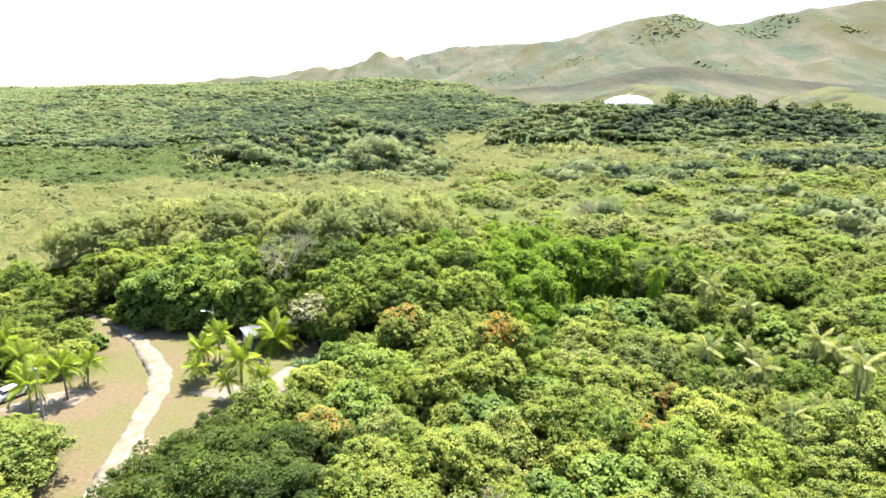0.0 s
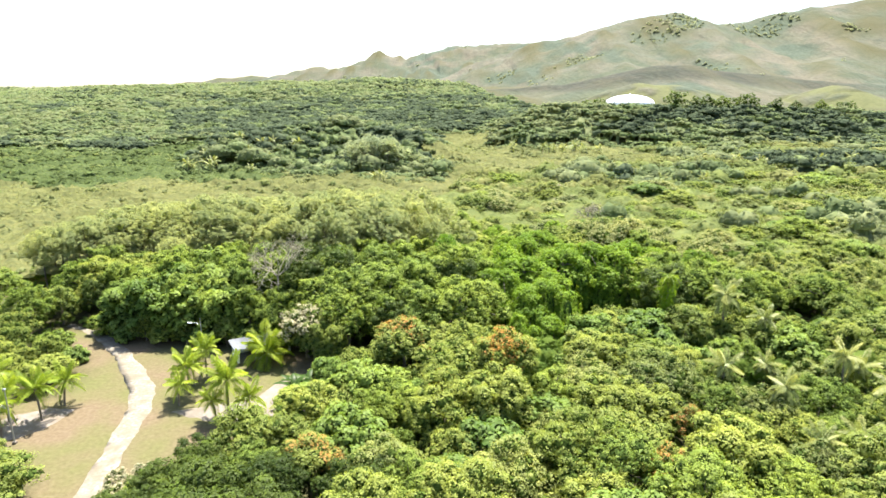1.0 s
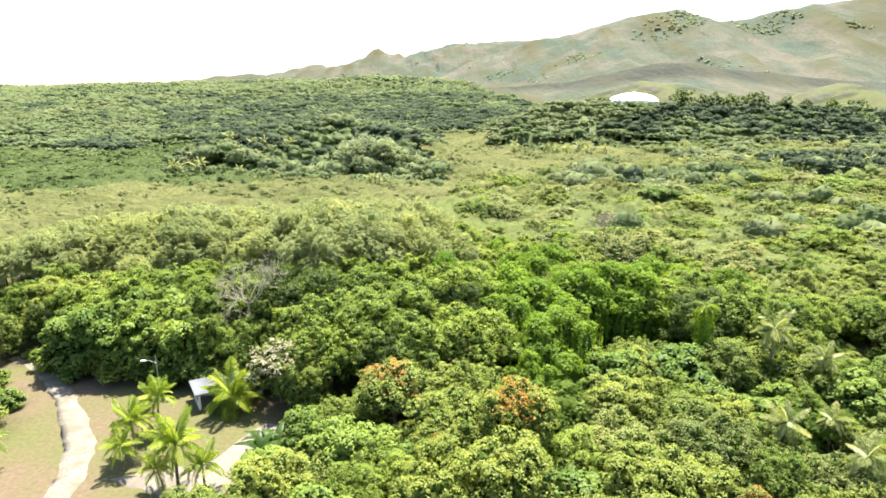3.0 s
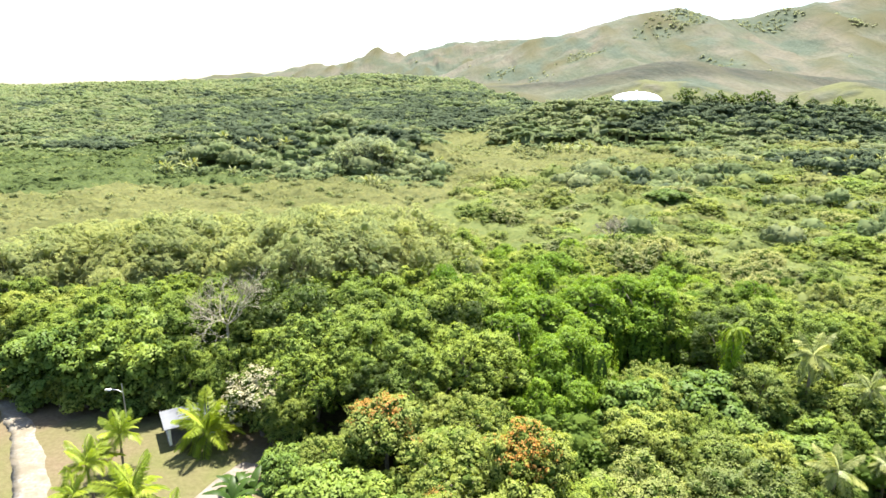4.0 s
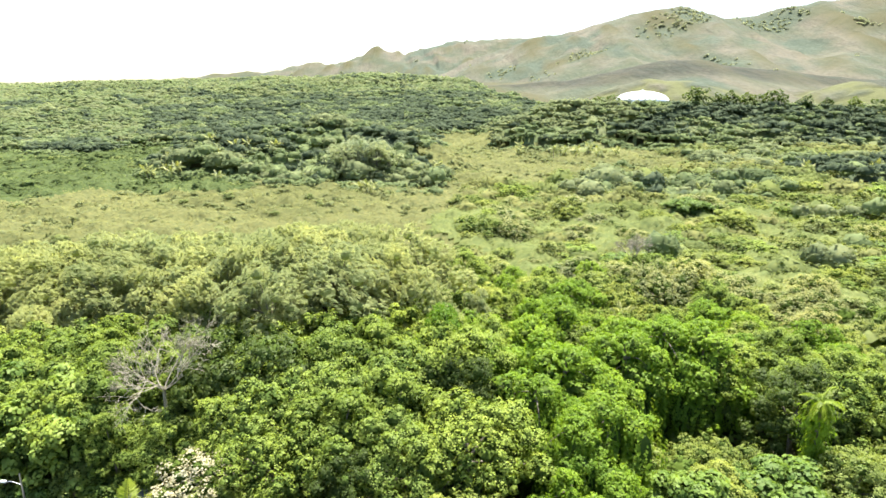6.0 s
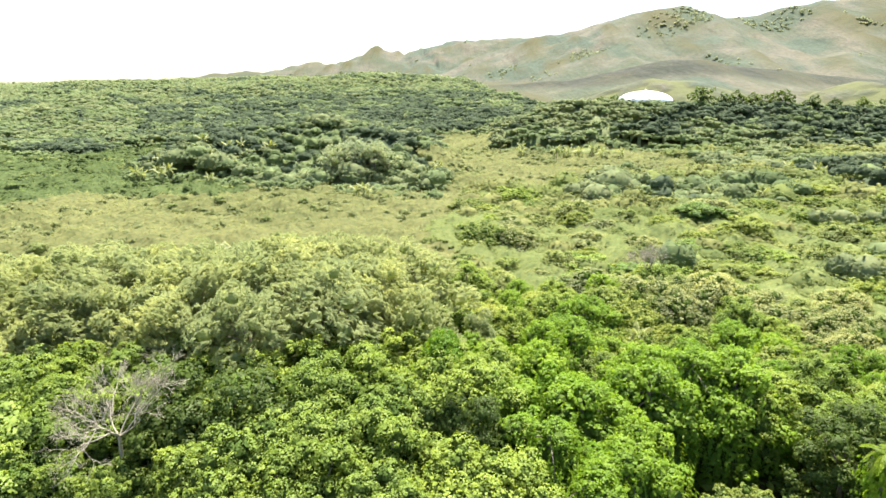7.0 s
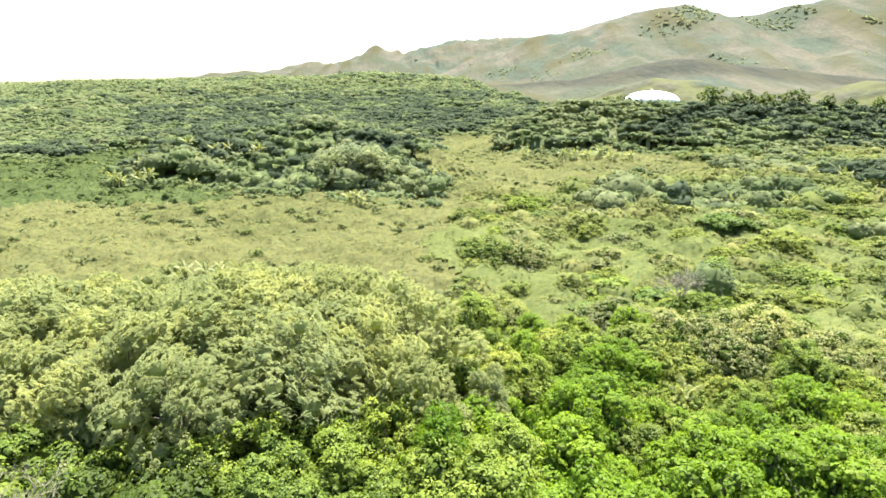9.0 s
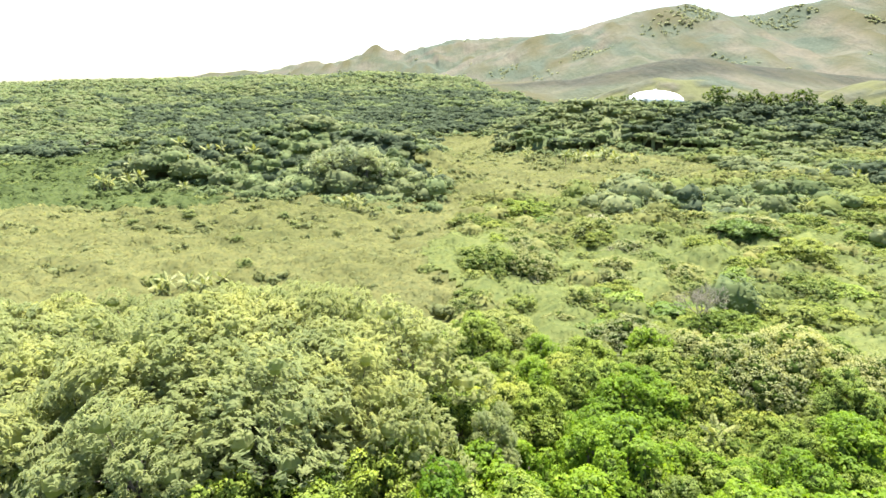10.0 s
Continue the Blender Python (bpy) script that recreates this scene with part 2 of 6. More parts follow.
def mesh_of(name, verts, faces, material, smooth=False, facing=None, **point_values):
    """A mesh from an array of corners and an array of faces with equally many corners each; facing: rounded normals of the corners."""
    verts, faces = np.asarray(verts, np.float32).reshape(-1, 3), np.asarray(faces, np.int32)
    me = bpy.data.meshes.new(name)
    n, k = faces.shape
    me.vertices.add(len(verts))
    me.vertices.foreach_set("co", verts.ravel())
    me.loops.add(n * k)
    me.loops.foreach_set("vertex_index", faces.ravel())
    me.polygons.add(n)
    me.polygons.foreach_set("loop_start", np.arange(0, n * k, k, dtype=np.int32))
    me.polygons.foreach_set("loop_total", np.full(n, k, np.int32))
    me.polygons.foreach_set("use_smooth", np.full(n, smooth))
    for key, values in point_values.items():
        a = me.attributes.new(key, "FLOAT", "POINT")
        a.data.foreach_set("value", np.asarray(values, np.float32).ravel())
    me.materials.append(material)
    me.update(calc_edges=True)
    me.validate()
    if facing is not None:
        a = me.attributes.new("custom_normal", "FLOAT_VECTOR", "POINT")
        a.data.foreach_set("vector", np.asarray(unit(facing), np.float32).ravel())
        me.update()
    return me


def quad_mesh(name, quads, material, facing=None, **point_values):
    quads = np.asarray(quads).reshape(-1, 4, 3)
    return mesh_of(name, quads, np.arange(len(quads) * 4).reshape(-1, 4), material, facing is not None, None if facing is None else np.repeat(facing, 4, 0), **point_values)


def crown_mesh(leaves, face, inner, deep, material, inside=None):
    """Leaves round a dense inside, by default in a green with crown shade painted in, as one mesh with two materials.
    """
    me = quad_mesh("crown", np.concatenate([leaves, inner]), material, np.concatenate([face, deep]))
    me.materials.append(inside or SHADED_INSIDE)
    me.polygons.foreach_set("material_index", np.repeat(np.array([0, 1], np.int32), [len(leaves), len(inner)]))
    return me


def part(name, me, parent, label="", m=None):
    ob = new(name, me)
    ob.parent = parent
    if m is not None:
        ob.matrix_basis = m
    return tagged(ob, label)


def leaf_quads(rng, P, N, length, width=0.55, fold=0.12, along=None):
    """Kite-shaped folded leaves at P, facing N; along: the way in which they point."""
    n = len(P)
    N = unit(N)
    a = rng.normal(size=(n, 3)) if along is None else along + rng.normal(size=(n, 3)) * 0.25
    u = unit(a - (a * N).sum(1, keepdims=True) * N)
    w = np.cross(N, u)
    L = (np.broadcast_to(length, (n,)) * rng.uniform(0.7, 1.3, n))[:, None]
    W = L * width
    q = np.empty((n, 4, 3))
    q[:, 0], q[:, 2] = P - u * L * 0.5, P + u * L * 0.5 - N * L * fold
    q[:, 3], q[:, 1] = P + w * W * 0.5 + N * L * fold, P - w * W * 0.5 + N * L * fold
    return q


def tube(points, radii, sides=7):
    """A tapering tube through points: corners and quads, closed at its tip."""
    P, R = np.asarray(points, float), np.asarray(radii, float)
    d = unit(np.gradient(P, axis=0))
    ref = np.where(np.abs(d[:, 2:3]) > 0.9, np.array([[1.0, 0, 0]]), np.array([[0, 0, 1.0]]))
    u = unit(np.cross(d, ref))
    v = np.cross(d, u)
    a = np.linspace(0, 2 * np.pi, sides, endpoint=False)
    ring = np.cos(a)[None, :, None] * u[:, None] + np.sin(a)[None, :, None] * v[:, None]
    V = (P[:, None] + ring * R[:, None, None]).reshape(-1, 3)
    i, j = np.meshgrid(np.arange(len(P) - 1), np.arange(sides), indexing="ij")
    k = (j + 1) % sides
    F = np.stack([i * sides + j, i * sides + k, (i + 1) * sides + k, (i + 1) * sides + j], -1).reshape(-1, 4)
    return V, F


def joined(pieces):
    V, F, at = [], [], 0
    for v, f in pieces:
        V.append(v)
        F.append(f + at)
        at += len(v)
    return np.concatenate(V), np.concatenate(F)


def box(x0, x1, y0, y1, z0, z1):
    V = np.array([(x, y, z) for x in (x0, x1) for y in (y0, y1) for z in (z0, z1)], float)
    return V, np.array([(0, 1, 3, 2), (4, 6, 7, 5), (0, 4, 5, 1), (2, 3, 7, 6), (0, 2, 6, 4), (1, 5, 7, 3)])


def bevelled(me, width, segments=2):
    bm = bmesh.new()
    bm.from_mesh(me)
    bmesh.ops.bevel(bm, geom=list(bm.edges), offset=width, segments=segments, affect="EDGES", profile=0.5)
    bm.to_mesh(me)
    bm.free()
    return me


def box_mesh(name, dims, material, width=0.01):
    return bevelled(mesh_of(name, *box(*dims), material), width)


# ---- the lie of the land ----
def lattice(ix, iy, seed):
    h = (ix.astype(np.int64) * 374761393 + iy.astype(np.int64) * 668265263 + seed * 1274126177) & 0xFFFFFFFF
    h = ((h ^ (h >> 13)) * 1274126177) & 0xFFFFFFFF
    return ((h ^ (h >> 16)) & 0xFFFF) / 65535.0


def smooth_noise(x, y, seed=0):
    ix, iy = np.floor(x), np.floor(y)
    fx, fy = x - ix, y - iy
    fx, fy = fx * fx * (3 - 2 * fx), fy * fy * (3 - 2 * fy)
    a, b = lattice(ix, iy, seed), lattice(ix + 1, iy, seed)
    c, d = lattice(ix, iy + 1, seed), lattice(ix + 1, iy + 1, seed)
    return (a * (1 - fx) + b * fx) * (1 - fy) + (c * (1 - fx) + d * fx) * fy


def fbm(x, y, seed=0, octaves=5):
    total, amp = 0, 0.5
    for o in range(octaves):
        total = total + amp * smooth_noise(x * 2 ** o, y * 2 ** o, seed + o)
        amp /= 2
    return total


def step(v, a, b):
    s = np.clip((v - a) / (b - a), 0, 1)
    return s * s * (3 - 2 * s)


def ridge(x, y, line, slope):
    """Height of a ridge along a line of (x, y, z), falling off at a slope to its sides."""
    best = np.full(np.shape(x), -1e3)
    for (x0, y0, z0), (x1, y1, z1) in zip(line, line[1:]):
        dx, dy = x1 - x0, y1 - y0
        s = np.clip(((x - x0) * dx + (y - y0) * dy) / (dx * dx + dy * dy), 0, 1)
        d = np.hypot(x - x0 - s * dx, y - y0 - s * dy)
        best = np.maximum(best, z0 + s * (z1 - z0) - slope * np.maximum(0, np.hypot(d, 12) - 12))
    return best


MAIN_CREST = [(130, 1420, 120), (225, 1300, 140), (351, 1260, 172), (461, 1250, 186), (520, 1240, 166), (595, 1250, 173), (735, 1250, 200), (863, 1260, 212), (1150, 1300, 235), (1700, 1350, 230)]
FAR_CREST = [(-900, 1900, 60), (-496, 1800, 86), (-414, 1800, 104), (-290, 1800, 112), (-168, 1800, 145), (-100, 1800, 132), (26, 1800, 168), (219, 1750, 172), (420, 1650, 170)]
SPURS = [
    [(351, 1260, 172), (300, 1050, 105), (260, 880, 62)],
    [(461, 1250, 186), (470, 1080, 128), (420, 900, 72)],
    [(735, 1250, 200), (640, 1060, 118), (560, 880, 66)],
    [(863, 1260, 212), (800, 1020, 120), (760, 850, 70)],
]
FOOTHILL = [(20, 800, 34), (147, 770, 44), (262, 750, 66), (351, 760, 58), (470, 740, 45), (640, 760, 44)]
KNOLLS = [[(172, 600, 37), (192, 605, 42), (206, 606, 40), (226, 610, 41)], [(358, 600, 34), (380, 605, 40), (398, 610, 34)]]

WEST_HILL = [(-107, 268, 3), (-84, 276, 14), (-46, 281, 17.5), (-22, 272, 14), (-5, 258, 2)]
EAST_HILL = [(30, 346, 3), (46, 352, 15), (69, 362, 21.5), (110, 366, 22), (170, 370, 21), (250, 376, 18), (330, 380, 12)]


def land(x, y):
    x, y = np.asarray(x, float), np.asarray(y, float)
    base = np.interp(y, [100, 150, 220, 345, 560, 900, 1300, 4000], [0, 0.2, 0.6, 2.2, 17, 34, 36, 36])
    base = base + step(y, 500, 900) * np.interp(x, [-700, -400, -100, 100], [-2, 4, 14, 8])
    base = base + (fbm(x / 90, y / 90, 3, 4) - 0.47) * 14 * step(y, 330, 520)
    uneven = (fbm(x / 34, y / 34, 29, 4) - 0.47) * 5
    hills = np.maximum(ridge(x, y, WEST_HILL, 0.46), ridge(x, y, EAST_HILL, 0.50)) + uneven
    hills = np.maximum(0, hills - base)
    hills = hills * hills / (hills + 2.5)
    z = base + hills
    rough = (np.abs(fbm(x / 150, y / 150, 11, 5) - 0.48) * 2 - 0.3)
    gully = np.abs(fbm(x / 60, y / 170, 21, 4) - 0.48) * 2
    far = np.maximum(ridge(x, y, MAIN_CREST, 0.42), ridge(x, y, FAR_CREST, 0.36))
    for s in SPURS:
        far = np.maximum(far, ridge(x, y, s, 0.40))
    lift = np.clip((far - 36) / 60, 0, 1)
    crease = np.abs(fbm(x / 45 + y / 160, y / 140, 27, 3) - 0.48) * 2
    far = far + lift * (rough * -16 + gully * 22 + crease * 10 - 9) * np.clip((250 - (far - 36)) / 150, 0.35, 1)
    near = np.maximum(ridge(x, y, FOOTHILL, 0.26), np.maximum(ridge(x, y, KNOLLS[0], 0.42), ridge(x, y, KNOLLS[1], 0.42)))
    near = near + (gully - 0.25) * 6 * np.clip((near - 30) / 15, 0, 1)
    return np.maximum(z, np.maximum(far, near))


def inside(x, y, poly):
    x, y = np.asarray(x, float), np.asarray(y, float)
    hit = np.zeros(np.shape(x), bool)
    for (x0, y0), (x1, y1) in zip(poly, poly[1:] + poly[:1]):
        cross = ((y0 > y) != (y1 > y)) & (x < (x1 - x0) * (y - y0) / (y1 - y0 + 1e-12) + x0)
        hit ^= cross
    return hit


GLADE = [(-72, 90), (-66, 88), (-60, 89), (-58, 92), (-63, 95), (-72, 96)]
CLEARING = [(-52, 80), (-47, 81), (-38, 77.5), (-28, 75), (-19, 74), (-14.5, 70), (-14, 63), (-17, 55), (-22, 51), (-24.5, 46), (-27, 38), (-33, 38), (-33, 46),
            (-38, 51), (-48, 50), (-54, 55), (-47, 60), (-41, 62), (-41.5, 68), (-45, 74), (-52, 77)]


def edge_distance(x, y, poly):
    """Distance to the outline, negative inside."""
    x, y = np.asarray(x, float), np.asarray(y, float)
    best = np.full(np.shape(x), 1e9)
    for (x0, y0), (x1, y1) in zip(poly, poly[1:] + poly[:1]):
        dx, dy = x1 - x0, y1 - y0
        s = np.clip(((x - x0) * dx + (y - y0) * dy) / (dx * dx + dy * dy), 0, 1)
        best = np.minimum(best, np.hypot(x - x0 - s * dx, y - y0 - s * dy))
    return np.where(inside(x, y, poly), -best, best)


def cover_kind(X, Y):
    """0 meadow, 1 low green scrub, 2 olive scrub, 3 dark wood, 4 mid wood, 5 light wood."""
    w1, w2 = fbm(X / 40, Y / 40, 61, 4) - 0.47, fbm(X / 22, Y / 22, 71, 3) - 0.44
    X, Y = X + (fbm(X / 26, Y / 26, 81, 4) - 0.47) * 26, Y + (fbm(X / 30, Y / 30, 85, 4) - 0.47) * 34
    k = np.where(w1 > -0.02, 5, 4)                                                             # wooded plain in the west
    k = np.where((w1 < -0.12) & (w2 < 0.0), 3, k)
    k = np.where((Y > 345) & (Y < 640) & (X > -150 - 0.3 * (Y - 345) + w1 * 200) & (X < 110), np.where(w2 > 0.13, 4, 3), k)
    k = np.where((X > 30 + w1 * 30) & (Y > 322 + w1 * 30), np.where(w2 > 0.08, 4, 3), k)       # eastern hill
    k = np.where((X > 22) & (X < 90 + w2 * 60) & (Y > 318) & (Y < 374), np.where(w2 > -0.10, 5, 4), k)
    k = np.where((X > -106) & (X < -52 + w2 * 40) & (Y > 246 + w1 * 30) & (Y < 345), np.where(w2 > 0.10, 4, 3), k)   # western hill
    k = np.where((X >= -52 + w2 * 40) & (X < -1) & (Y > 212) & (Y < 345), np.where(w2 > 0.02, 5, np.where(w2 > -0.1, 4, 3)), k)
    k = np.where((X >= -100) & (X < -45) & (Y > 226) & (Y < 256), np.where(w2 > -0.12, 5, 4), k)
    k = np.where((Y < 240 + w1 * 50 - np.clip(X + 75, 0, 70) * 0.5) & (X < 6), 0, k)           # meadow
    k = np.where((X < -58 + w1 * 80) & (Y > 205 + w1 * 40) & (Y < 335 + w1 * 150) & ~((X > -106) & (Y > 240 + w2 * 30)), 1, k)
    k = np.where((X >= -3) & (X < 36 - 0.08 * (Y - 190)) & (Y > 190) & (Y < 385), 0, k)
    k = np.where((X >= 4 + w1 * 30) & (Y < 215 + w1 * 40), 2, k)                               # eastern scrub
    k = np.where((X >= 34) & (Y < 318 + w1 * 30), np.where(w2 > 0.14, 5, 2), k)
    k = np.where((X > 0) & (X < 84 + w2 * 90) & (Y > 244 + w2 * 60) & (Y < 318 + w1 * 30), 0, k)                             # pale grass at the hill's foot
    k = np.where((X > 56) & (X < 92) & (Y > 193) & (Y < 213), 4, k)
    k = np.where((X > 118) & (X < 190) & (Y > 215 + w1 * 30) & (Y < 258), 3, k)
    return k


def hill_greenness(X, Y):
    """How dark green the hills' patches are: bushes grow above 0.5."""
    amount = fbm(X / 50, Y / 80, 66, 5) * 0.7
    for cx, cy, cr in ((225, 1060, 42), (410, 1170, 62), (455, 1200, 40), (585, 1190, 36), (650, 1200, 48), (705, 1085, 26), (110, 1150, 30)):
        amount = amount + 0.42 * np.exp(-((X - cx) / cr) ** 2 - ((Y - cy) / cr) ** 2)
    return amount


def build_ground():
    s = np.linspace(-1, 1, 261)
    xs = 55 * np.sinh(s * 4.55)
    t = np.linspace(0, 1, 311)
    ys = np.concatenate([[-2500, -900, -300, -100], 10 + 72 * np.sinh(t * 4.4)])
    X, Y = np.meshgrid(xs, ys)
    Z = land(X, Y)
    Z = Z + (fbm(X / 5, Y / 5, 40, 3) - 0.43) * 0.25 * step(edge_distance(X, Y, CLEARING), -2, 4)
    nx, ny = len(xs), len(ys)
    i, j = np.meshgrid(np.arange(ny - 1), np.arange(nx - 1), indexing="ij")
    F = np.stack([i * nx + j, i * nx + j + 1, (i + 1) * nx + j + 1, (i + 1) * nx + j], -1).reshape(-1, 4)
    ragged = np.minimum(edge_distance(X, Y, CLEARING), edge_distance(X, Y, GLADE)) + (fbm(X / 3, Y / 3, 8, 4) - 0.47) * 3
    far = np.maximum(ridge(X, Y, MAIN_CREST, 0.42), np.maximum(ridge(X, Y, FAR_CREST, 0.36), ridge(X, Y, FOOTHILL, 0.26)))
    for s_ in SPURS + KNOLLS:
        far = np.maximum(far, ridge(X, Y, s_, 0.38))
    knoll = step(np.maximum(ridge(X, Y, KNOLLS[0], 0.42), ridge(X, Y, KNOLLS[1], 0.42)) - Z, -4, -1) * (Y > 500) * step(fbm(X / 16, Y / 16, 57, 4), 0.30, 0.46)
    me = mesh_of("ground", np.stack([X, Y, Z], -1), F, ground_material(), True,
                 clearing=1 - step(ragged, -0.4, 0.8),
                 meadow=np.maximum(step(Y, 95, 118) * (cover_kind(X, Y) <= 2) * (Y < 420), knoll * 0.32),
                 greenness=step(hill_greenness(X, Y), 0.40, 0.60) * (Z > 45) * (Y > 640),
                 shaded_heath=step(ridge(X, Y, FOOTHILL, 0.26), 31, 38) * step(Y, 640, 690) * (1 - step(Y, 850, 930)) * (1 - step(X, 420, 560)),
                 hill=np.clip((far - Z + 5) / 6, 0, 1) * step(Y, 480, 600) * (1 - knoll))
    tagged(new("ground", me), "sandy and forested ground rising to bare grassy hills", "ground", kind="structure")


build_ground()


def ribbon(name, line, widths, z, material, label, category, seed, ragged=0.16):
    """A trodden strip along a line, its edges ragged, its sides let into the ground."""
    P = np.array(line, float)
    seg = np.concatenate([[0], np.cumsum(np.hypot(*np.diff(P, axis=0).T))])
    s = np.arange(0, seg[-1], 0.2)
    k = np.ones(9) / 9
    C = np.stack([np.convolve(np.pad(np.interp(s, seg, P[:, i]), 4, "edge"), k, "valid") for i in (0, 1)], -1)
    W = np.interp(s, seg, widths) / 2
    d = unit(np.gradient(C, axis=0))
    nrm = np.stack([-d[:, 1], d[:, 0]], -1)
    cols = []
    for side, zz in ((-1.15, -0.06), (-1, z), (-0.4, z + 0.015), (0.4, z + 0.015), (1, z), (1.15, -0.06)):
        jag = (fbm(s * 0.55, s * 0 + side * 7, seed, 6) - 0.47) * ragged * 4 * (abs(side) >= 1)
        cols.append(np.concatenate([C + nrm * (side * W + np.sign(side) * jag)[:, None], np.full((len(s), 1), zz)], 1))
    V = np.stack(cols, 1)
    n, c = V.shape[:2]
    i, j = np.meshgrid(np.arange(n - 1), np.arange(c - 1), indexing="ij")
    F = np.stack([i * c + j, i * c + j + 1, (i + 1) * c + j + 1, (i + 1) * c + j], -1).reshape(-1, 4)
    return tagged(new(name, mesh_of(name, V, F, material, True)), label, category, kind="structure")


ribbon("path", [(-52, 82.5), (-48, 80), (-44.3, 77.3), (-40.0, 73), (-35.2, 67), (-32.4, 63), (-31.1, 60), (-30.4, 56), (-29.6, 52), (-28.8, 47.5), (-28.0, 43), (-27.6, 37)],
       [0.9, 1.0, 1.4, 1.7, 2.15, 2.3, 2.2, 2.05, 1.95, 1.9, 1.9, 1.9], 0.03, PATH_MAT, "pale crushed coral track winding through the clearing", "path", 5, 0.24)


# ---- growing things ----
def crown_points(rng, tufts, radius, height, lumps, lump_size=(0.24, 0.42), low=-0.4, reach=(0.45, 0.92)):
    """Places and facings of leaf tufts on a crown of overlapping rounded lumps round the origin."""
    i = np.arange(lumps) + 0.5
    cz = 1 - (1 - low) * i / lumps
    a = i * 2.39996 + rng.uniform(0, 6.28)
    ring = np.sqrt(np.maximum(0, 1 - cz * cz))
    C = np.stack([ring * np.cos(a), ring * np.sin(a), cz], -1) * rng.uniform(*reach, (lumps, 1))
    C = C * np.array([radius * rng.uniform(0.9, 1.12), radius * rng.uniform(0.9, 1.12), height])
    R = radius * rng.uniform(*lump_size, lumps)
    return (*puff_points(rng, C, R, tufts), C, R)


def puff_points(rng, C, R, tufts):
    """Places and facings of leaf tufts on balls of leaves at C with radii R, those inside another ball left out."""
    share = np.maximum(6, (tufts * 2.0 * R ** 2 / (R ** 2).sum())).astype(int)
    k = np.repeat(np.arange(len(C)), share)
    j = np.concatenate([np.arange(m) + 0.5 for m in share]) / np.repeat(share, share)
    z, turn = 1 - 1.5 * j, (j * np.repeat(share, share)) * 2.39996 + k
    flat = np.sqrt(np.maximum(0, 1 - z * z))
    d = unit(np.stack([flat * np.cos(turn), flat * np.sin(turn), z], -1) + rng.normal(size=(len(k), 3)) * 0.07)
    P = C[k] + d * R[k][:, None] * rng.uniform(0.84, 1.06, (len(k), 1)) * np.array([1, 1, 0.88])
    gap = np.linalg.norm(P[:, None] - C[None], axis=2) / R[None]
    gap[np.arange(len(k)), k] = 9
    keep = np.flatnonzero(gap.min(1) > 0.80)
    keep = np.sort(rng.permutation(keep)[:tufts])
    return P[keep], d[keep]


def hearts(C, R, base, depth=0.50):
    """The filled middle of each lump: a rough ball that the leaves cover, as quads and facings."""
    m, e = 6, np.array([-0.8, 0.0, 0.75, 1.5])
    a = np.arange(m) / m * 2 * np.pi
    ring = np.stack([np.cos(a)[None] * np.cos(e)[:, None], np.sin(a)[None] * np.cos(e)[:, None], np.repeat(np.sin(e)[:, None], m, 1)], -1)
    j = (np.arange(m) + 1) % m
    q = np.stack([ring[:-1], ring[:-1][:, j], ring[1:][:, j], ring[1:]], 2).reshape(-1, 4, 3)
    rough = 1 + 0.13 * np.sin(q[..., 0] * 5 + q[..., 2] * 3)[None] * np.cos(q[..., 1] * 6 + np.arange(len(C))[:, None, None])
    Q = C[:, None, None] + q[None] * (R[:, None, None] * depth * rough)[..., None] * np.array([1, 1, 0.9]) + np.array([0, 0, base])
    return Q.reshape(-1, 4, 3), np.tile(unit(q.mean(1)), (len(C), 1))


def tuft_leaves(rng, P, d, per, reach, size, width=0.6):
    """Puffs of leaves round each tuft's middle, and their facings: mostly the puff's own roundness."""
    ball = reach * rng.uniform(0.5, 1.45, len(P))
    P, d, ball = np.repeat(P, per, 0), np.repeat(d, per, 0), np.repeat(ball, per)[:, None]
    up = np.array([0, 0, 1.0])
    e = unit(d * 0.55 + up * 0.40 + unit(rng.normal(size=d.shape)) * 0.95)
    at = P + e * ball * rng.uniform(0.75, 1.1, (len(P), 1)) * np.array([1, 1, 0.85])
    N = e * 0.8 + up * 0.2 + rng.normal(size=d.shape) * 0.22
    face = unit(e * 0.8 + d * 0.30 + up * 0.50 + rng.normal(size=d.shape) * 0.16)
    return leaf_quads(rng, at, N, size, width, 0.10), face


def limbs(rng, C, base_z, trunk_radius, count, lean=0.3):
    """Trunk from the ground up to the crown's middle and limbs out to some lumps."""
    mid = np.array([rng.uniform(-lean, lean), rng.uniform(-lean, lean), base_z])
    t = np.linspace(0, 1, 6)[:, None]
    bow = np.sin(t * np.pi) * rng.normal(size=(1, 3)) * 0.15 * np.array([1, 1, 0])
    pieces = [tube(np.array([0, 0, -0.3]) * (1 - t) + mid * t + bow, trunk_radius * np.interp(t[:, 0], [0, 0.12, 1], [1.5, 1, 0.6]))]
    for c in C[rng.permutation(len(C))[:count]]:
        end = c + np.array([0, 0, base_z])
        start = mid * rng.uniform(0.75, 1.0)
        q = np.linspace(0, 1, 4)[:, None]
        pieces.append(tube(start * (1 - q) + end * q + np.sin(q * np.pi) * np.array([0, 0, 0.3]), trunk_radius * 0.5 * (1 - 0.85 * q[:, 0]), 4))
    return joined(pieces)


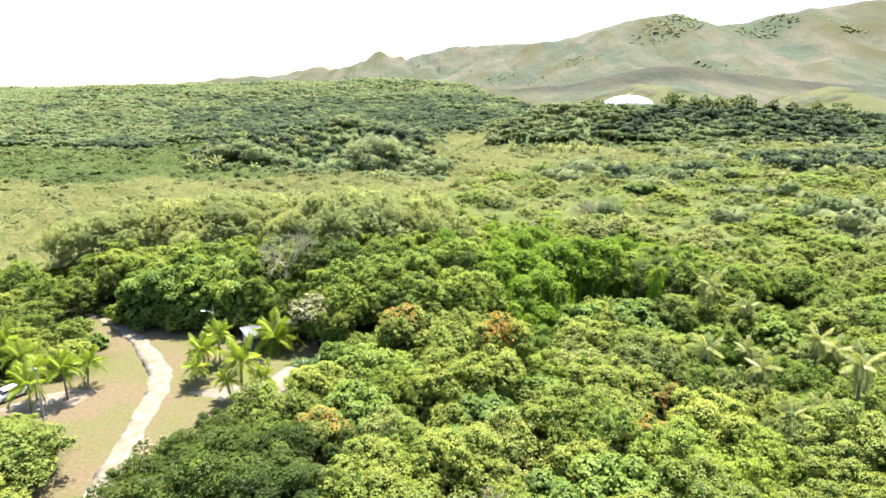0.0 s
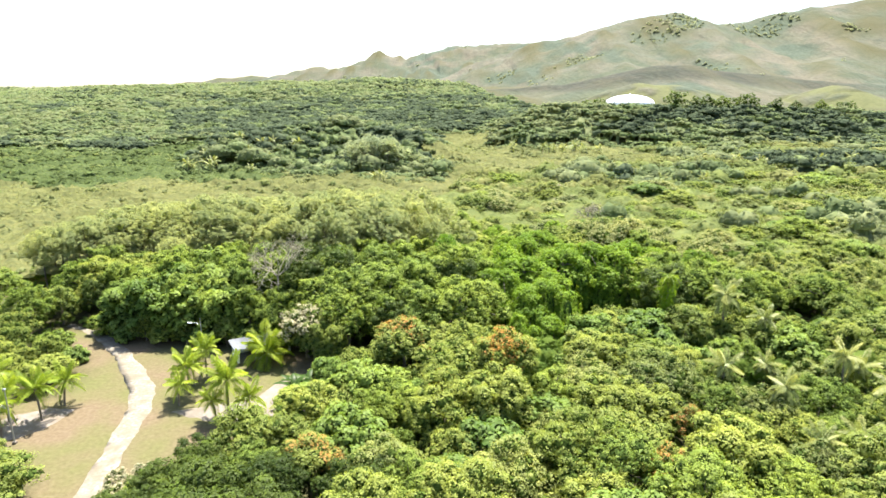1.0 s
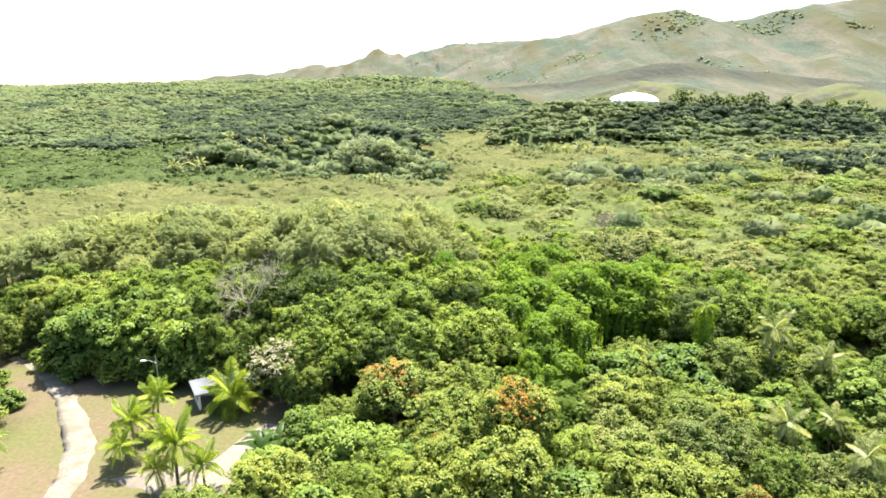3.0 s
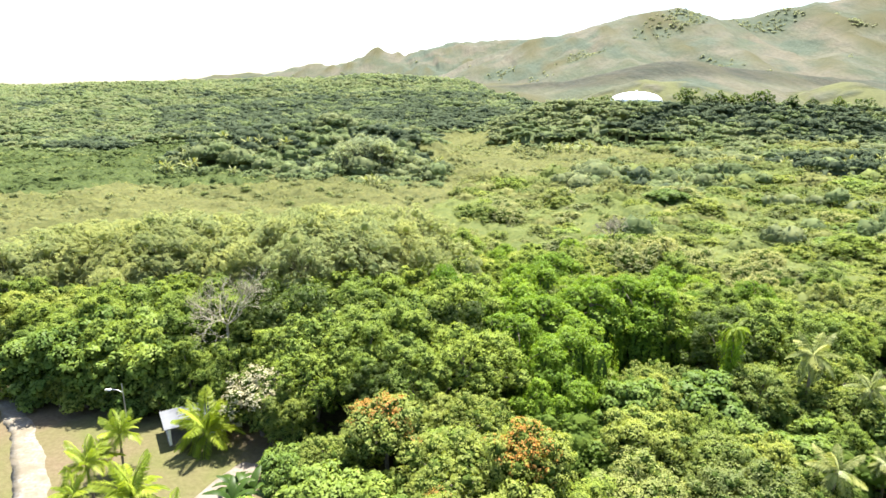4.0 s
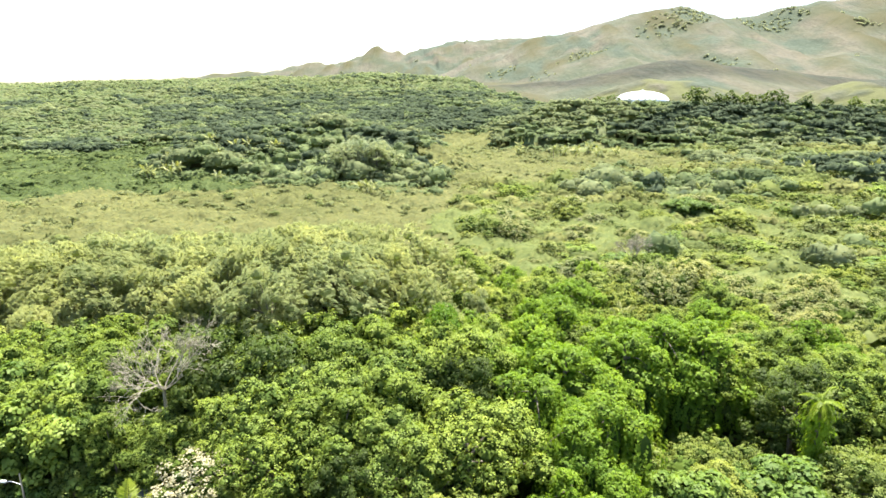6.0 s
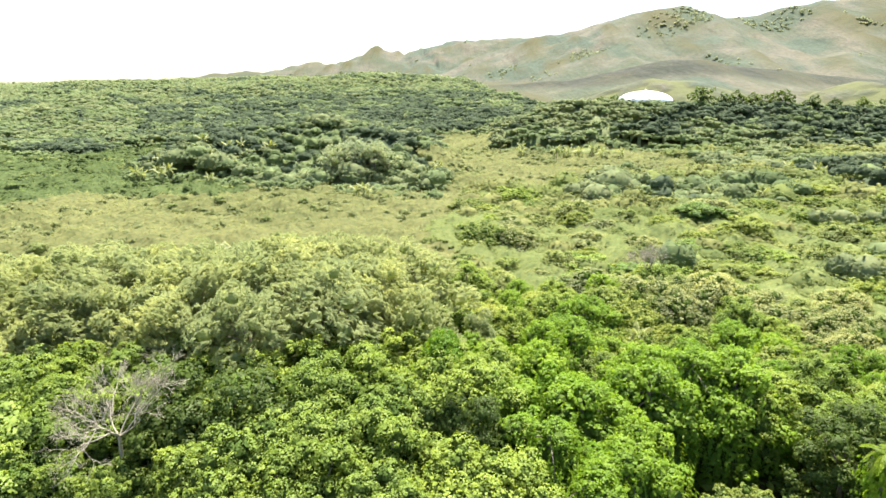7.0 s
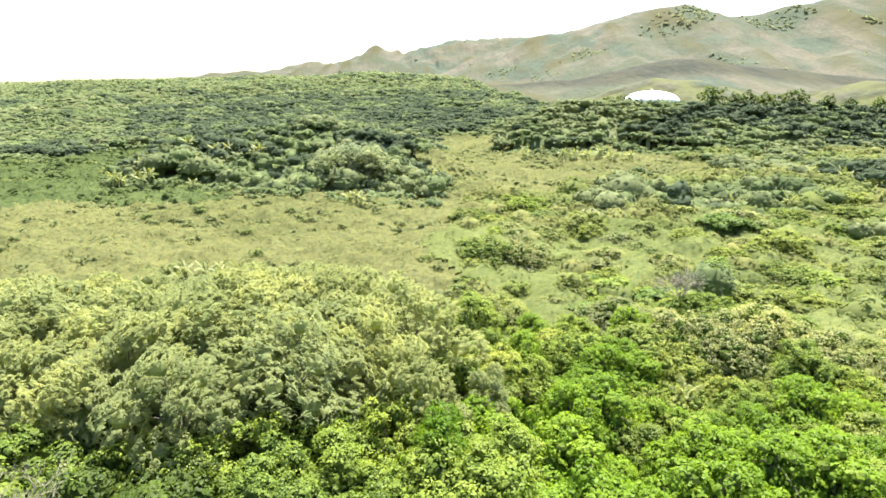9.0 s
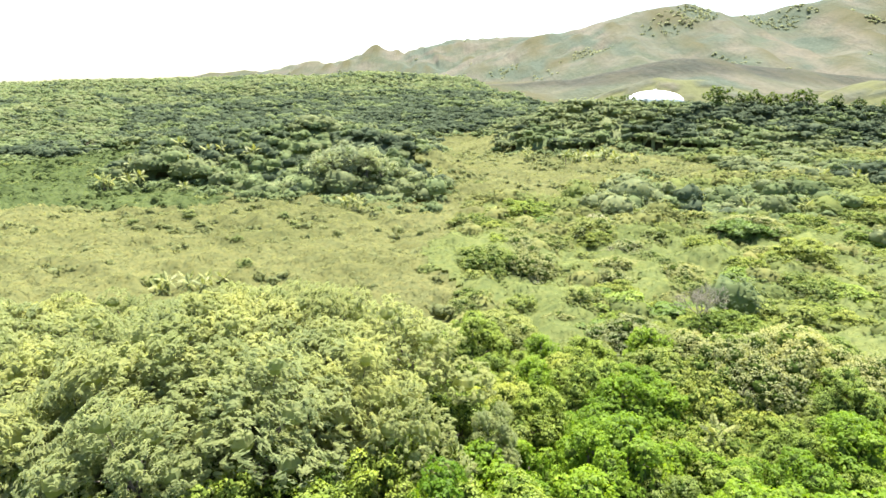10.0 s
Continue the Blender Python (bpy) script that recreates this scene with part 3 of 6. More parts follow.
def broadleaf(seed, leaf, radius, height, top, tufts=230, size=0.21, lumps=15, label="", bloom=None, lump_size=(0.15, 0.29), width=0.8, reach=0.27, per=6):
    """A broadleaf tree: trunk with limbs and a lumpy crown of leaf tufts; bloom: share of tufts in flower at its top."""
    rng = np.random.default_rng(seed)
    P, d, C, R = crown_points(rng, tufts, radius, height, int(lumps * 2.4), lump_size, reach=(0.5, 1.0))
    base = top - height
    tree = tagged(new("broadleaf_tree" if bloom is None else "flame_tree"), label, "tree")
    part("trunk", mesh_of("trunk", *limbs(rng, C, base, 0.05 * radius + 0.06, 7), BARK, True), tree)
    P = P + np.array([0, 0, base])
    Q, face = tuft_leaves(rng, P, d, per, reach, size, width)
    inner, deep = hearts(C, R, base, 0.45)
    in_lump = rng.integers(0, len(C), tufts * 5)
    way = unit(rng.normal(size=(len(in_lump), 3)) + np.array([0, 0, 0.5]))
    at = C[in_lump] + way * (R[in_lump] * rng.uniform(0.55, 0.85, len(in_lump)))[:, None] + np.array([0, 0, base])
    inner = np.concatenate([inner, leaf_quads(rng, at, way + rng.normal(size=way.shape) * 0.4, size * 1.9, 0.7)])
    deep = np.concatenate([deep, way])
    if bloom is None:
        f = np.zeros(len(Q), bool)
    else:
        patchy = np.sin(P[:, 0] * 1.3 + seed) + np.sin(P[:, 1] * 1.1 + seed * 2) + rng.normal(size=len(P)) * 0.7 + P[:, 2] * 0.5
        f = np.repeat(patchy > np.quantile(patchy, 1 - bloom), per) & (rng.uniform(size=len(Q)) < 0.62)
        part("blossom", quad_mesh("blossom", Q[f], LEAF["flower"], face[f]), tree, "orange-red blossom")
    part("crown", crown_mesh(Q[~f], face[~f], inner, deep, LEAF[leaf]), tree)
    return tree


def vine_tree(seed, radius, height, top, label):
    """A tree smothered in creepers: draped columns with rounded tops and curtains that hang to the ground."""
    rng = np.random.default_rng(seed)
    columns = 8
    a = np.arange(columns) * 2.4 + rng.uniform(0, 6.28)
    ring = radius * np.array([0.05, 0.45, 0.62, 0.72, 0.80, 0.86, 0.98, 0.92])
    C = np.stack([ring * np.cos(a), ring * np.sin(a), np.zeros(columns)], -1)
    tall = top * np.array([1.0, 0.94, 0.86, 0.80, 0.70, 0.62, 0.46, 0.34]) * rng.uniform(0.93, 1.06, columns)
    girth = radius * rng.uniform(0.30, 0.50, columns)
    tree = tagged(new("vine_covered_tree"), label, "tree")
    heads = C + np.stack([0 * tall, 0 * tall, tall - top], -1)
    part("trunk", mesh_of("trunk", *limbs(rng, heads, top - 0.8, 0.16, 5), BARK, True), tree)

    def draped(n, low, spread):
        """Places on the columns: k, the way out, and the height below each column's top."""
        k = rng.choice(columns, n, p=girth * tall / (girth * tall).sum())
        turn = rng.uniform(0, 2 * np.pi, n)
        down = np.where(rng.uniform(size=n) < 0.28, 0, rng.uniform(0, 1, n) ** 1.25 * low)
        head = np.where(down == 0, rng.uniform(0.15, 1.5, n), 0.1)
        flute = 1 + 0.16 * np.sin(turn * 4 + k * 2) + 0.12 * np.sin(turn * 9 + k)
        r = girth[k] * flute * (1 + 0.35 * down ** 2) * np.cos(head) * spread
        out = np.stack([np.cos(turn), np.sin(turn), 0 * turn], -1)
        z = tall[k] * (1 - down) - girth[k] * 1.3 * (1 - np.sin(head))
        d = unit(out * np.cos(head)[:, None] + np.array([0, 0, 1.0]) * np.sin(head)[:, None])
        return C[k] + out * r[:, None] + np.array([0, 0, 1.0]) * np.maximum(z, 0.15)[:, None], d

    balls, _ = draped(40, 0.38, 0.9)
    fat = rng.uniform(0.38, 0.95, len(balls)) * radius / 2.4
    P, d = puff_points(rng, balls, fat, 640)
    Q, face = tuft_leaves(rng, P, d, 18, 0.25, 0.165, 0.85)
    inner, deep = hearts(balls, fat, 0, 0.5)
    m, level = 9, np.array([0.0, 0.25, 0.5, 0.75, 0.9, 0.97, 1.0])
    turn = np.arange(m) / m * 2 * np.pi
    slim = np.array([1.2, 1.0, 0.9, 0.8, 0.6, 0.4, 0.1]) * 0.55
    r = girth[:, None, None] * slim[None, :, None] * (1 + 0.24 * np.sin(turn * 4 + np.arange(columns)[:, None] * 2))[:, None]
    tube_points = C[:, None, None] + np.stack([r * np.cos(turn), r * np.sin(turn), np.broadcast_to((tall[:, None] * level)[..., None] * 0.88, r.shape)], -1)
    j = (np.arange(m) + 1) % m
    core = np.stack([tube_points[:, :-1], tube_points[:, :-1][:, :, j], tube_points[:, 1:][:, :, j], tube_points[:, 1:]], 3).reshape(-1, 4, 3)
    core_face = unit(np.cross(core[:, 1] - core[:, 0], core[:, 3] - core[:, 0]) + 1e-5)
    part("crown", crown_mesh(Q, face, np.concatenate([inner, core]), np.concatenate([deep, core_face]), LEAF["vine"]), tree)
    P, d = draped(520, 0.45, 1.02)
    links = 24
    drop = P[:, 2] * rng.uniform(0.5, 1.0, len(P))
    t = np.linspace(0, 1, links)[None]
    sway = 0.10 * np.sin(t * 5 + np.arange(len(P))[:, None])
    out = unit(d * np.array([1, 1, 0]) + 1e-6)
    Pc = P[:, None] + out[:, None] * (0.10 + 0.14 * t)[..., None] + np.stack([sway, sway * 0.7, -t * drop[:, None]], -1)
    Pc = (Pc + rng.normal(size=Pc.shape) * np.array([0.06, 0.06, 0.06])).reshape(-1, 3)
    Nc = np.repeat(out + np.array([0, 0, 0.65]), links, 0)
    part("creeper_curtain", quad_mesh("creeper_curtain", leaf_quads(rng, Pc, Nc + rng.normal(size=Pc.shape) * 0.35, 0.23, 0.6, 0.1, np.array([0, 0, -1.0])), LEAF["vine"], unit(Nc + rng.normal(size=Pc.shape) * 0.15)), tree, "hanging curtain of bright green creepers")
    return tree


def casuarina(seed, radius, height, top, label, leaf="needle", plumes=520, size=(0.30, 0.24), rise=1.0):
    """A feathery casuarina: soft plumes of thin grey-green needles swept by the wind."""
    rng = np.random.default_rng(seed)
    P, d, C, R = crown_points(rng, plumes, radius, height, 11, (0.30, 0.48), -0.35, (0.5, 1.0))
    base = top - height
    tree = tagged(new("casuarina_tree"), label, "tree")
    part("trunk", mesh_of("trunk", *limbs(rng, C, base, 0.13, 9), BARK, True), tree)
    each = 24
    n = len(P)
    axis = unit(d * 0.35 + np.array([0.40, 0.0, 0.42]) + rng.normal(size=d.shape) * 0.16)
    s = rng.uniform(0, 1, (n, each, 1))
    puff = unit(d[:, None] * 0.5 + np.array([0, 0, 0.45]) + unit(rng.normal(size=(n, each, 3))) * 0.9)
    at = P[:, None] + axis[:, None] * (s * 0.5 - 0.15) + puff * (1.15 - s) * 0.26
    way = unit(axis[:, None] * 0.9 + puff * 0.3 + rng.normal(size=(n, each, 3)) * 0.2)
    plate = puff.reshape(-1, 3) * 0.8 + np.array([0, 0, 0.3])
    face = puff.reshape(-1, 3) * 0.6 + np.repeat(d * 0.3, each, 0) + np.array([0, 0, rise])
    q = leaf_quads(rng, at.reshape(-1, 3) + np.array([0, 0, base]), plate + rng.normal(size=face.shape) * 0.22, *size, 0.10, way.reshape(-1, 3) * 3)
    inner, deep = hearts(C, R, base, 0.44)
    part("crown", crown_mesh(q, unit(face + rng.normal(size=face.shape) * 0.06), inner, deep, LEAF[leaf], LEAF[leaf]), tree, "feathery grey-green needles")
    return tree


def frond_mesh(seed, length, leaf, droop, pairs=26, breadth=0.05):
    """One palm frond along +x: an arched rachis and two rows of hanging leaflets."""
    rng = np.random.default_rng(seed)
    s = np.linspace(0, 1, 9)
    rise = 0.55 * s - droop * s * s
    C = np.stack([length * s * (1 - 0.12 * droop * s), np.zeros(9), length * rise], -1)
    V, F = tube(C, np.interp(s, [0, 1], [0.045, 0.008]), 4)
    k = np.linspace(0.14, 0.99, pairs)
    B = np.stack([np.interp(k, s, C[:, i]) for i in range(3)], -1)
    quads = []
    for side in (-1, 1):
        ll = length * 0.30 * np.sin(np.pi * np.clip(k * 0.85 + 0.12, 0, 1)) ** 0.7 * rng.uniform(0.85, 1.1, pairs)
        way = unit(np.stack([np.full(pairs, 0.55), side * np.full(pairs, 0.8), -0.35 - 0.35 * rng.uniform(0, 1, pairs)], -1))
        wide = np.array([0.5, -side * 0.3, 0.15])
        wide = unit(wide - (way * wide).sum(1, keepdims=True) * way) * (breadth * length / 2.6)
        tip = B + way * ll[:, None] + np.array([0, 0, -0.10]) * ll[:, None]
        midp = B + way * ll[:, None] * 0.5
        quads.append(np.stack([B, midp + wide, tip, midp - wide], 1))
    Q = np.concatenate(quads)
    V2, F2 = joined([(V, F), (Q.reshape(-1, 3), np.arange(len(Q) * 4).reshape(-1, 4))])
    return mesh_of("frond", V2, F2, LEAF[leaf])


FRONDS = {kind: [frond_mesh(50 + i, length, kind, d, 26, breadth) for i, d in enumerate((0.35, 0.6, 0.85, 1.1))] for kind, length, breadth in (("palm", 2.2, 0.05), ("old_palm", 2.1, 0.055))}
FRONDS["wilted"] = [frond_mesh(70 + i, 1.7, "palm", d, 22, 0.07) for i, d in enumerate((0.9, 1.2, 1.45, 1.7))]
FRONDS["far_palm"] = [frond_mesh(60 + i, 3.0, "old_palm", d, 11, 0.17) for i, d in enumerate((0.35, 0.6, 0.85, 1.1))]


def coconut_palm(seed, kind, trunk_height, fronds, label, lean=0.4, thick=0.13):
    rng = np.random.default_rng(seed)
    palm = tagged(new("coconut_palm"), label, "palm tree")
    t = np.linspace(0, 1, 10)
    off = rng.uniform(-lean, lean, 2)
    path = np.stack([off[0] * t ** 1.6, off[1] * t ** 1.6, trunk_height * t - 0.2 * (1 - t)], -1)
    rad = thick * np.interp(t, [0, 0.1, 0.8, 1], [1.7, 1.05, 0.9, 1.15]) * (1 + 0.05 * (np.arange(10) % 2))
    part("trunk", mesh_of("trunk", *tube(path, rad, 9), PALM_BARK, True), palm)
    for i in range(fronds):
        age = i / fronds
        tilt = (74 if kind == "palm" else 62) - (78 if kind == "palm" else 98) * age + rng.uniform(-8, 8)
        me = FRONDS[kind][min(3, int(age * 4))]
        part("frond", me, palm, m=pose(*path[-1], 0, 0, i * 137.5 + rng.uniform(-10, 10)) @ pose(0, 0, 0, rng.uniform(-15, 15), -tilt + 18, 0) @ Matrix.Scale(rng.uniform(0.85, 1.12), 4))
    return palm


def blade_mesh(seed, length, width, droop):
    """One broad banana leaf along +x, folded along its midrib."""
    s = np.linspace(0, 1, 8)
    C = np.stack([length * s, np.zeros(8), length * (0.7 * s - droop * s * s)], -1)
    W = width * np.sin(np.pi * np.clip(s * 0.86 + 0.10, 0, 1)) ** 0.6
    W[0] = 0.03
    L, R = C + np.stack([np.zeros(8), W, -0.25 * W], -1), C - np.stack([np.zeros(8), W, 0.25 * W], -1)
    V = np.stack([L, C, R], 1).reshape(-1, 3)
    i, j = np.meshgrid(np.arange(7), np.arange(2), indexing="ij")
    return mesh_of("blade", V, np.stack([i * 3 + j, i * 3 + j + 1, (i + 1) * 3 + j + 1, (i + 1) * 3 + j], -1).reshape(-1, 4), LEAF["banana"], True)


def banana_plant(seed, stem, blades, label):
    rng = np.random.default_rng(seed)
    plant = tagged(new("banana_plant"), label, "banana plant")
    t = np.linspace(0, 1, 5)
    part("stem", mesh_of("stem", *tube(np.stack([0.1 * t, 0 * t, stem * t], -1), 0.12 - 0.05 * t, 8), LEAF["light"], True), plant, "green fleshy stem")
    me = [blade_mesh(i, 1.9, 0.28, d) for i, d in enumerate((0.5, 0.8, 1.15))]
    for i in range(blades):
        part("blade", me[i % 3], plant, m=pose(0.1, 0, stem * 0.97, 0, 0, i * 137.5) @ pose(0, 0, 0, 0, rng.uniform(-30, 0), 0) @ Matrix.Scale(rng.uniform(0.8, 1.15), 4))
    return plant


def bare_tree(seed, height, spread, label):
    """A dead tree: a trunk that breaks into wide bare limbs and twigs."""
    rng = np.random.default_rng(seed)
    tree = tagged(new("bare_tree"), label, "dead tree")

    def branch(p, d, length, r, depth, pieces):
        q = np.linspace(0, 1, 4)[:, None]
        end = p + d * length
        pieces.append(tube(p * (1 - q) + end * q + np.sin(q * np.pi) * rng.normal(size=3) * length * 0.06, r * (1 - 0.4 * q[:, 0]), 5 if depth > 1 else 3))
        if depth:
            for _ in range(3):
                nd = unit((d + rng.normal(size=3) * np.array([0.5, 0.5, 0.42]) + np.array([0, 0, 0.12]))[None])[0]
                branch(end - d * length * rng.uniform(0, 0.3), nd, length * rng.uniform(0.55, 0.82), r * 0.66, depth - 1, pieces)

    fork = np.array([0.1, 0.0, height * 0.72])
    t = np.linspace(0, 1, 5)[:, None]
    part("trunk", mesh_of("trunk", *tube(np.array([0, 0, -0.3]) * (1 - t) + fork * t, 0.16 - 0.06 * t[:, 0], 7), DEAD_WOOD, True), tree)
    for i in range(7):
        a = i * 0.9 + rng.uniform(-0.3, 0.3)
        d = unit(np.array([[math.cos(a) * spread, math.sin(a) * spread, rng.uniform(0.5, 1.2)]]))[0]
        pieces = []
        branch(fork, d, height * rng.uniform(0.17, 0.24), 0.05, 5, pieces)
        part("limb", mesh_of("limb", *joined(pieces), DEAD_WOOD, True), tree)
    return tree


# ---- stands of trees ----
def remove_thing(ob):
    for o in [*ob.children_recursive, ob]:
        bpy.data.objects.remove(o)


def family(first, leaf, rows, **extra):
    """Trees of one sort: rows of radius, crown height, top, leaf size, lumps, label."""
    return [broadleaf(first + i, leaf, r, h, top, size=s, lumps=n, label=lab, **extra) for i, (r, h, top, s, n, lab) in enumerate(rows)]


KIND = {
    "dark": family(101, "dark", [
        (3.6, 4.6, 9.0, 0.145, 12, "dark green broadleaf tree with a dense lumpy crown"),
        (3.0, 5.0, 9.5, 0.141, 16, "dark green broadleaf tree with a tall lumpy crown"),
        (3.9, 4.0, 8.0, 0.145, 14, "dark green broadleaf tree with a wide rounded crown")], tufts=620, per=25, reach=0.30),
    "mid": family(111, "mid", [
        (3.4, 4.4, 8.6, 0.129, 16, "mid-green broadleaf tree with a rounded crown"),
        (2.8, 4.4, 8.0, 0.124, 14, "mid-green broadleaf tree with a narrow crown"),
        (3.8, 3.6, 7.6, 0.129, 19, "mid-green broadleaf tree with a broad layered crown")], tufts=620, per=25, reach=0.29),
    "light": family(121, "light", [
        (3.2, 3.6, 7.0, 0.137, 17, "yellow-green leafy tree with a loose rounded crown"),
        (2.7, 3.4, 6.4, 0.137, 14, "yellow-green leafy tree with a small loose crown"),
        (3.8, 3.2, 6.6, 0.137, 22, "yellow-green leafy tree with a broad flat crown")], tufts=620, per=24, reach=0.30),
    "blue": family(131, "blue", [
        (2.6, 2.9, 5.6, 0.25, 12, "blue-green large-leaved tree with a loose crown"),
        (2.2, 2.5, 4.6, 0.25, 10, "blue-green large-leaved small tree")], tufts=380, reach=0.36, per=14),
    "olive": family(141, "olive", [
        (3.4, 3.4, 6.6, 0.124, 17, "olive-green fine-leaved tree with a dome-shaped crown"),
        (2.6, 2.9, 5.4, 0.124, 14, "olive-green fine-leaved tree with a small domed crown")], tufts=520, reach=0.32, per=25),
    "tan": family(146, "tan", [
        (3.9, 3.4, 6.8, 0.13, 20, "tan-olive fine-leaved tree with a wide domed crown"),
        (3.2, 3.0, 5.8, 0.13, 16, "tan-olive fine-leaved tree with a low domed crown")], tufts=660, reach=0.30, per=20),
    "vine": [vine_tree(151 + i, r, h, top, "tree smothered in bright green hanging creepers") for i, (r, h, top) in enumerate([(2.7, 3.2, 8.5), (2.4, 2.9, 7.2), (2.0, 2.4, 6.0)])],
    "casuarina": [casuarina(161 + i, r, h, top, "feathery grey-green casuarina tree with wispy branches") for i, (r, h, top) in enumerate([(2.9, 4.2, 12.0), (2.4, 4.0, 11.0), (3.2, 3.8, 11.0)])],
    "pale_casuarina": [casuarina(166 + i, r, h, top, "pale grey-green feathery casuarina tree on the low hill", "pale_needle", 170, (0.55, 0.22), 1.2) for i, (r, h, top) in enumerate([(2.9, 4.4, 12.0), (3.3, 4.0, 11.0)])],
    "flame": [broadleaf(171 + i, "light", r, h, top, 560, 0.155, 18, "flame tree with orange-red blossom over its green crown", b, reach=0.31, per=18) for i, (r, h, top, b) in enumerate([(3.0, 2.4, 8.0, 0.30), (2.3, 2.2, 7.5, 0.28)])],
    "dry": [broadleaf(191, "dry", 2.0, 2.0, 5.4, 300, 0.12, 11, "half-bare greyish tree with dry pale leaves", per=14)],
    "withered": [broadleaf(195, "brown", 2.6, 2.6, 6.0, 300, 0.16, 11, "dark brown withered tree standing over flat scrub", per=10)],
    "shrub": [broadleaf(181 + i, g, r, h, top, 210, 0.17, 8, lab, lump_size=(0.22, 0.38), reach=0.28, per=17) for i, (g, r, h, top, lab) in enumerate([
        ("light", 1.7, 1.5, 2.6, "yellow-green leafy shrub among trees"), ("mid", 1.8, 1.6, 2.9, "mid-green leafy shrub among trees"), ("blue", 1.6, 1.4, 2.3, "blue-green leafy shrub among trees")])],
}
YOUNG_PALMS = [coconut_palm(201 + i, "palm", h, n, "young coconut palm with yellow-green fronds on sandy lawn", thick=0.095) for i, (h, n) in enumerate([(2.6, 16), (3.2, 17), (0.8, 24)])]
OLD_PALMS = [coconut_palm(211 + i, "old_palm", h, n, "tall coconut palm with pale drooping fronds among trees", 0.8) for i, (h, n) in enumerate([(7.0, 16), (5.2, 15), (8.4, 17)])]
FAR_PALMS = [coconut_palm(241 + i, "far_palm", h, 10, "coconut palm with drooping fronds in the scrub", 0.5) for i, h in enumerate((6.6, 5.4))]


def wrapped_palm(seed, trunk_height, label):
    """A palm overgrown by creepers that hang from under its fronds."""
    palm = coconut_palm(seed, "wilted", trunk_height, 14, label, 0.1)
    rng = np.random.default_rng(seed)
    n = 2800
    swag = rng.integers(0, 15, n)
    u = np.clip((0.98 - (swag % 5) * 0.17) - 0.34 * rng.uniform(0, 1, n) ** 1.4, 0, 1)
    a = swag * 2.4 + rng.normal(size=n) * 0.36
    u, a = np.where(rng.uniform(size=n) < 0.3, rng.uniform(0, 1, n), u), np.where(rng.uniform(size=n) < 0.3, rng.uniform(0, 2 * np.pi, n), a)
    r = (0.30 + 0.55 * rng.uniform(0, 1, n) ** 2 + 0.42 * np.exp(-((u - 0.84) / 0.10) ** 2) + 1.0 * (1 - u) ** 2.4) * (1 + 0.34 * np.sin(a * 3 + u * 9) + 0.26 * np.sin(a * 5 - u * 17)) * rng.uniform(0.75, 1.15, n)
    out = np.stack([np.cos(a), np.sin(a), 0 * a], -1)
    P = out * r[:, None] + np.stack([0 * a, 0 * a, u * trunk_height], -1)
    q = leaf_quads(rng, P, out + np.array([0, 0, 0.4]) + rng.normal(size=P.shape) * 0.25, 0.30, 0.6, 0.1, np.array([0, 0, -1.0]))
    part("creeper", quad_mesh("creeper", q, LEAF["vine"]), palm, "creepers hanging down the trunk")
    return palm


WRAPPED = wrapped_palm(219, 9.3, "coconut palm wrapped in hanging green creepers")
BANANAS = [banana_plant(221 + i, s, n, "banana plant with broad dark green leaves") for i, (s, n) in enumerate([(1.7, 9), (1.2, 8)])]
DEAD = bare_tree(231, 10.0, 1.0, "bare grey dead tree standing among green crowns")
SMALL_DEAD = bare_tree(232, 5.5, 0.8, "bare pale grey tree among scrub")

rng = np.random.default_rng(7)
TAKEN = []


def plant(kind, x, y, top=None, variant=None, spread=1.0):
    """One tree of a kind at (x, y); top: its height in metres."""
    protos = KIND[kind]
    i = int(rng.integers(len(protos))) if variant is None else variant
    p = protos[i]
    high = max((Vector(c) @ Vector((0, 0, 1))) + o.location.z for o in p.children for c in o.bound_box)
    s = (top / high) if top else rng.uniform(0.85, 1.12)
    ob = copy_thing(p, pose(x, y, float(land(x, y)), 0, 0, rng.uniform(0, 360)))
    ob.scale = (s * spread, s * spread, s)
    tagged(ob, group={"vine": "creeper-covered trees", "casuarina": "casuarina grove", "pale_casuarina": "casuarinas on the low hill", "flame": "flame trees", "shrub": "shrubs under the trees"}.get(kind, "broadleaf wood"))
    TAKEN.append((x, y, (2.0 if kind == "vine" else 2.6) * s * spread))
    return ob


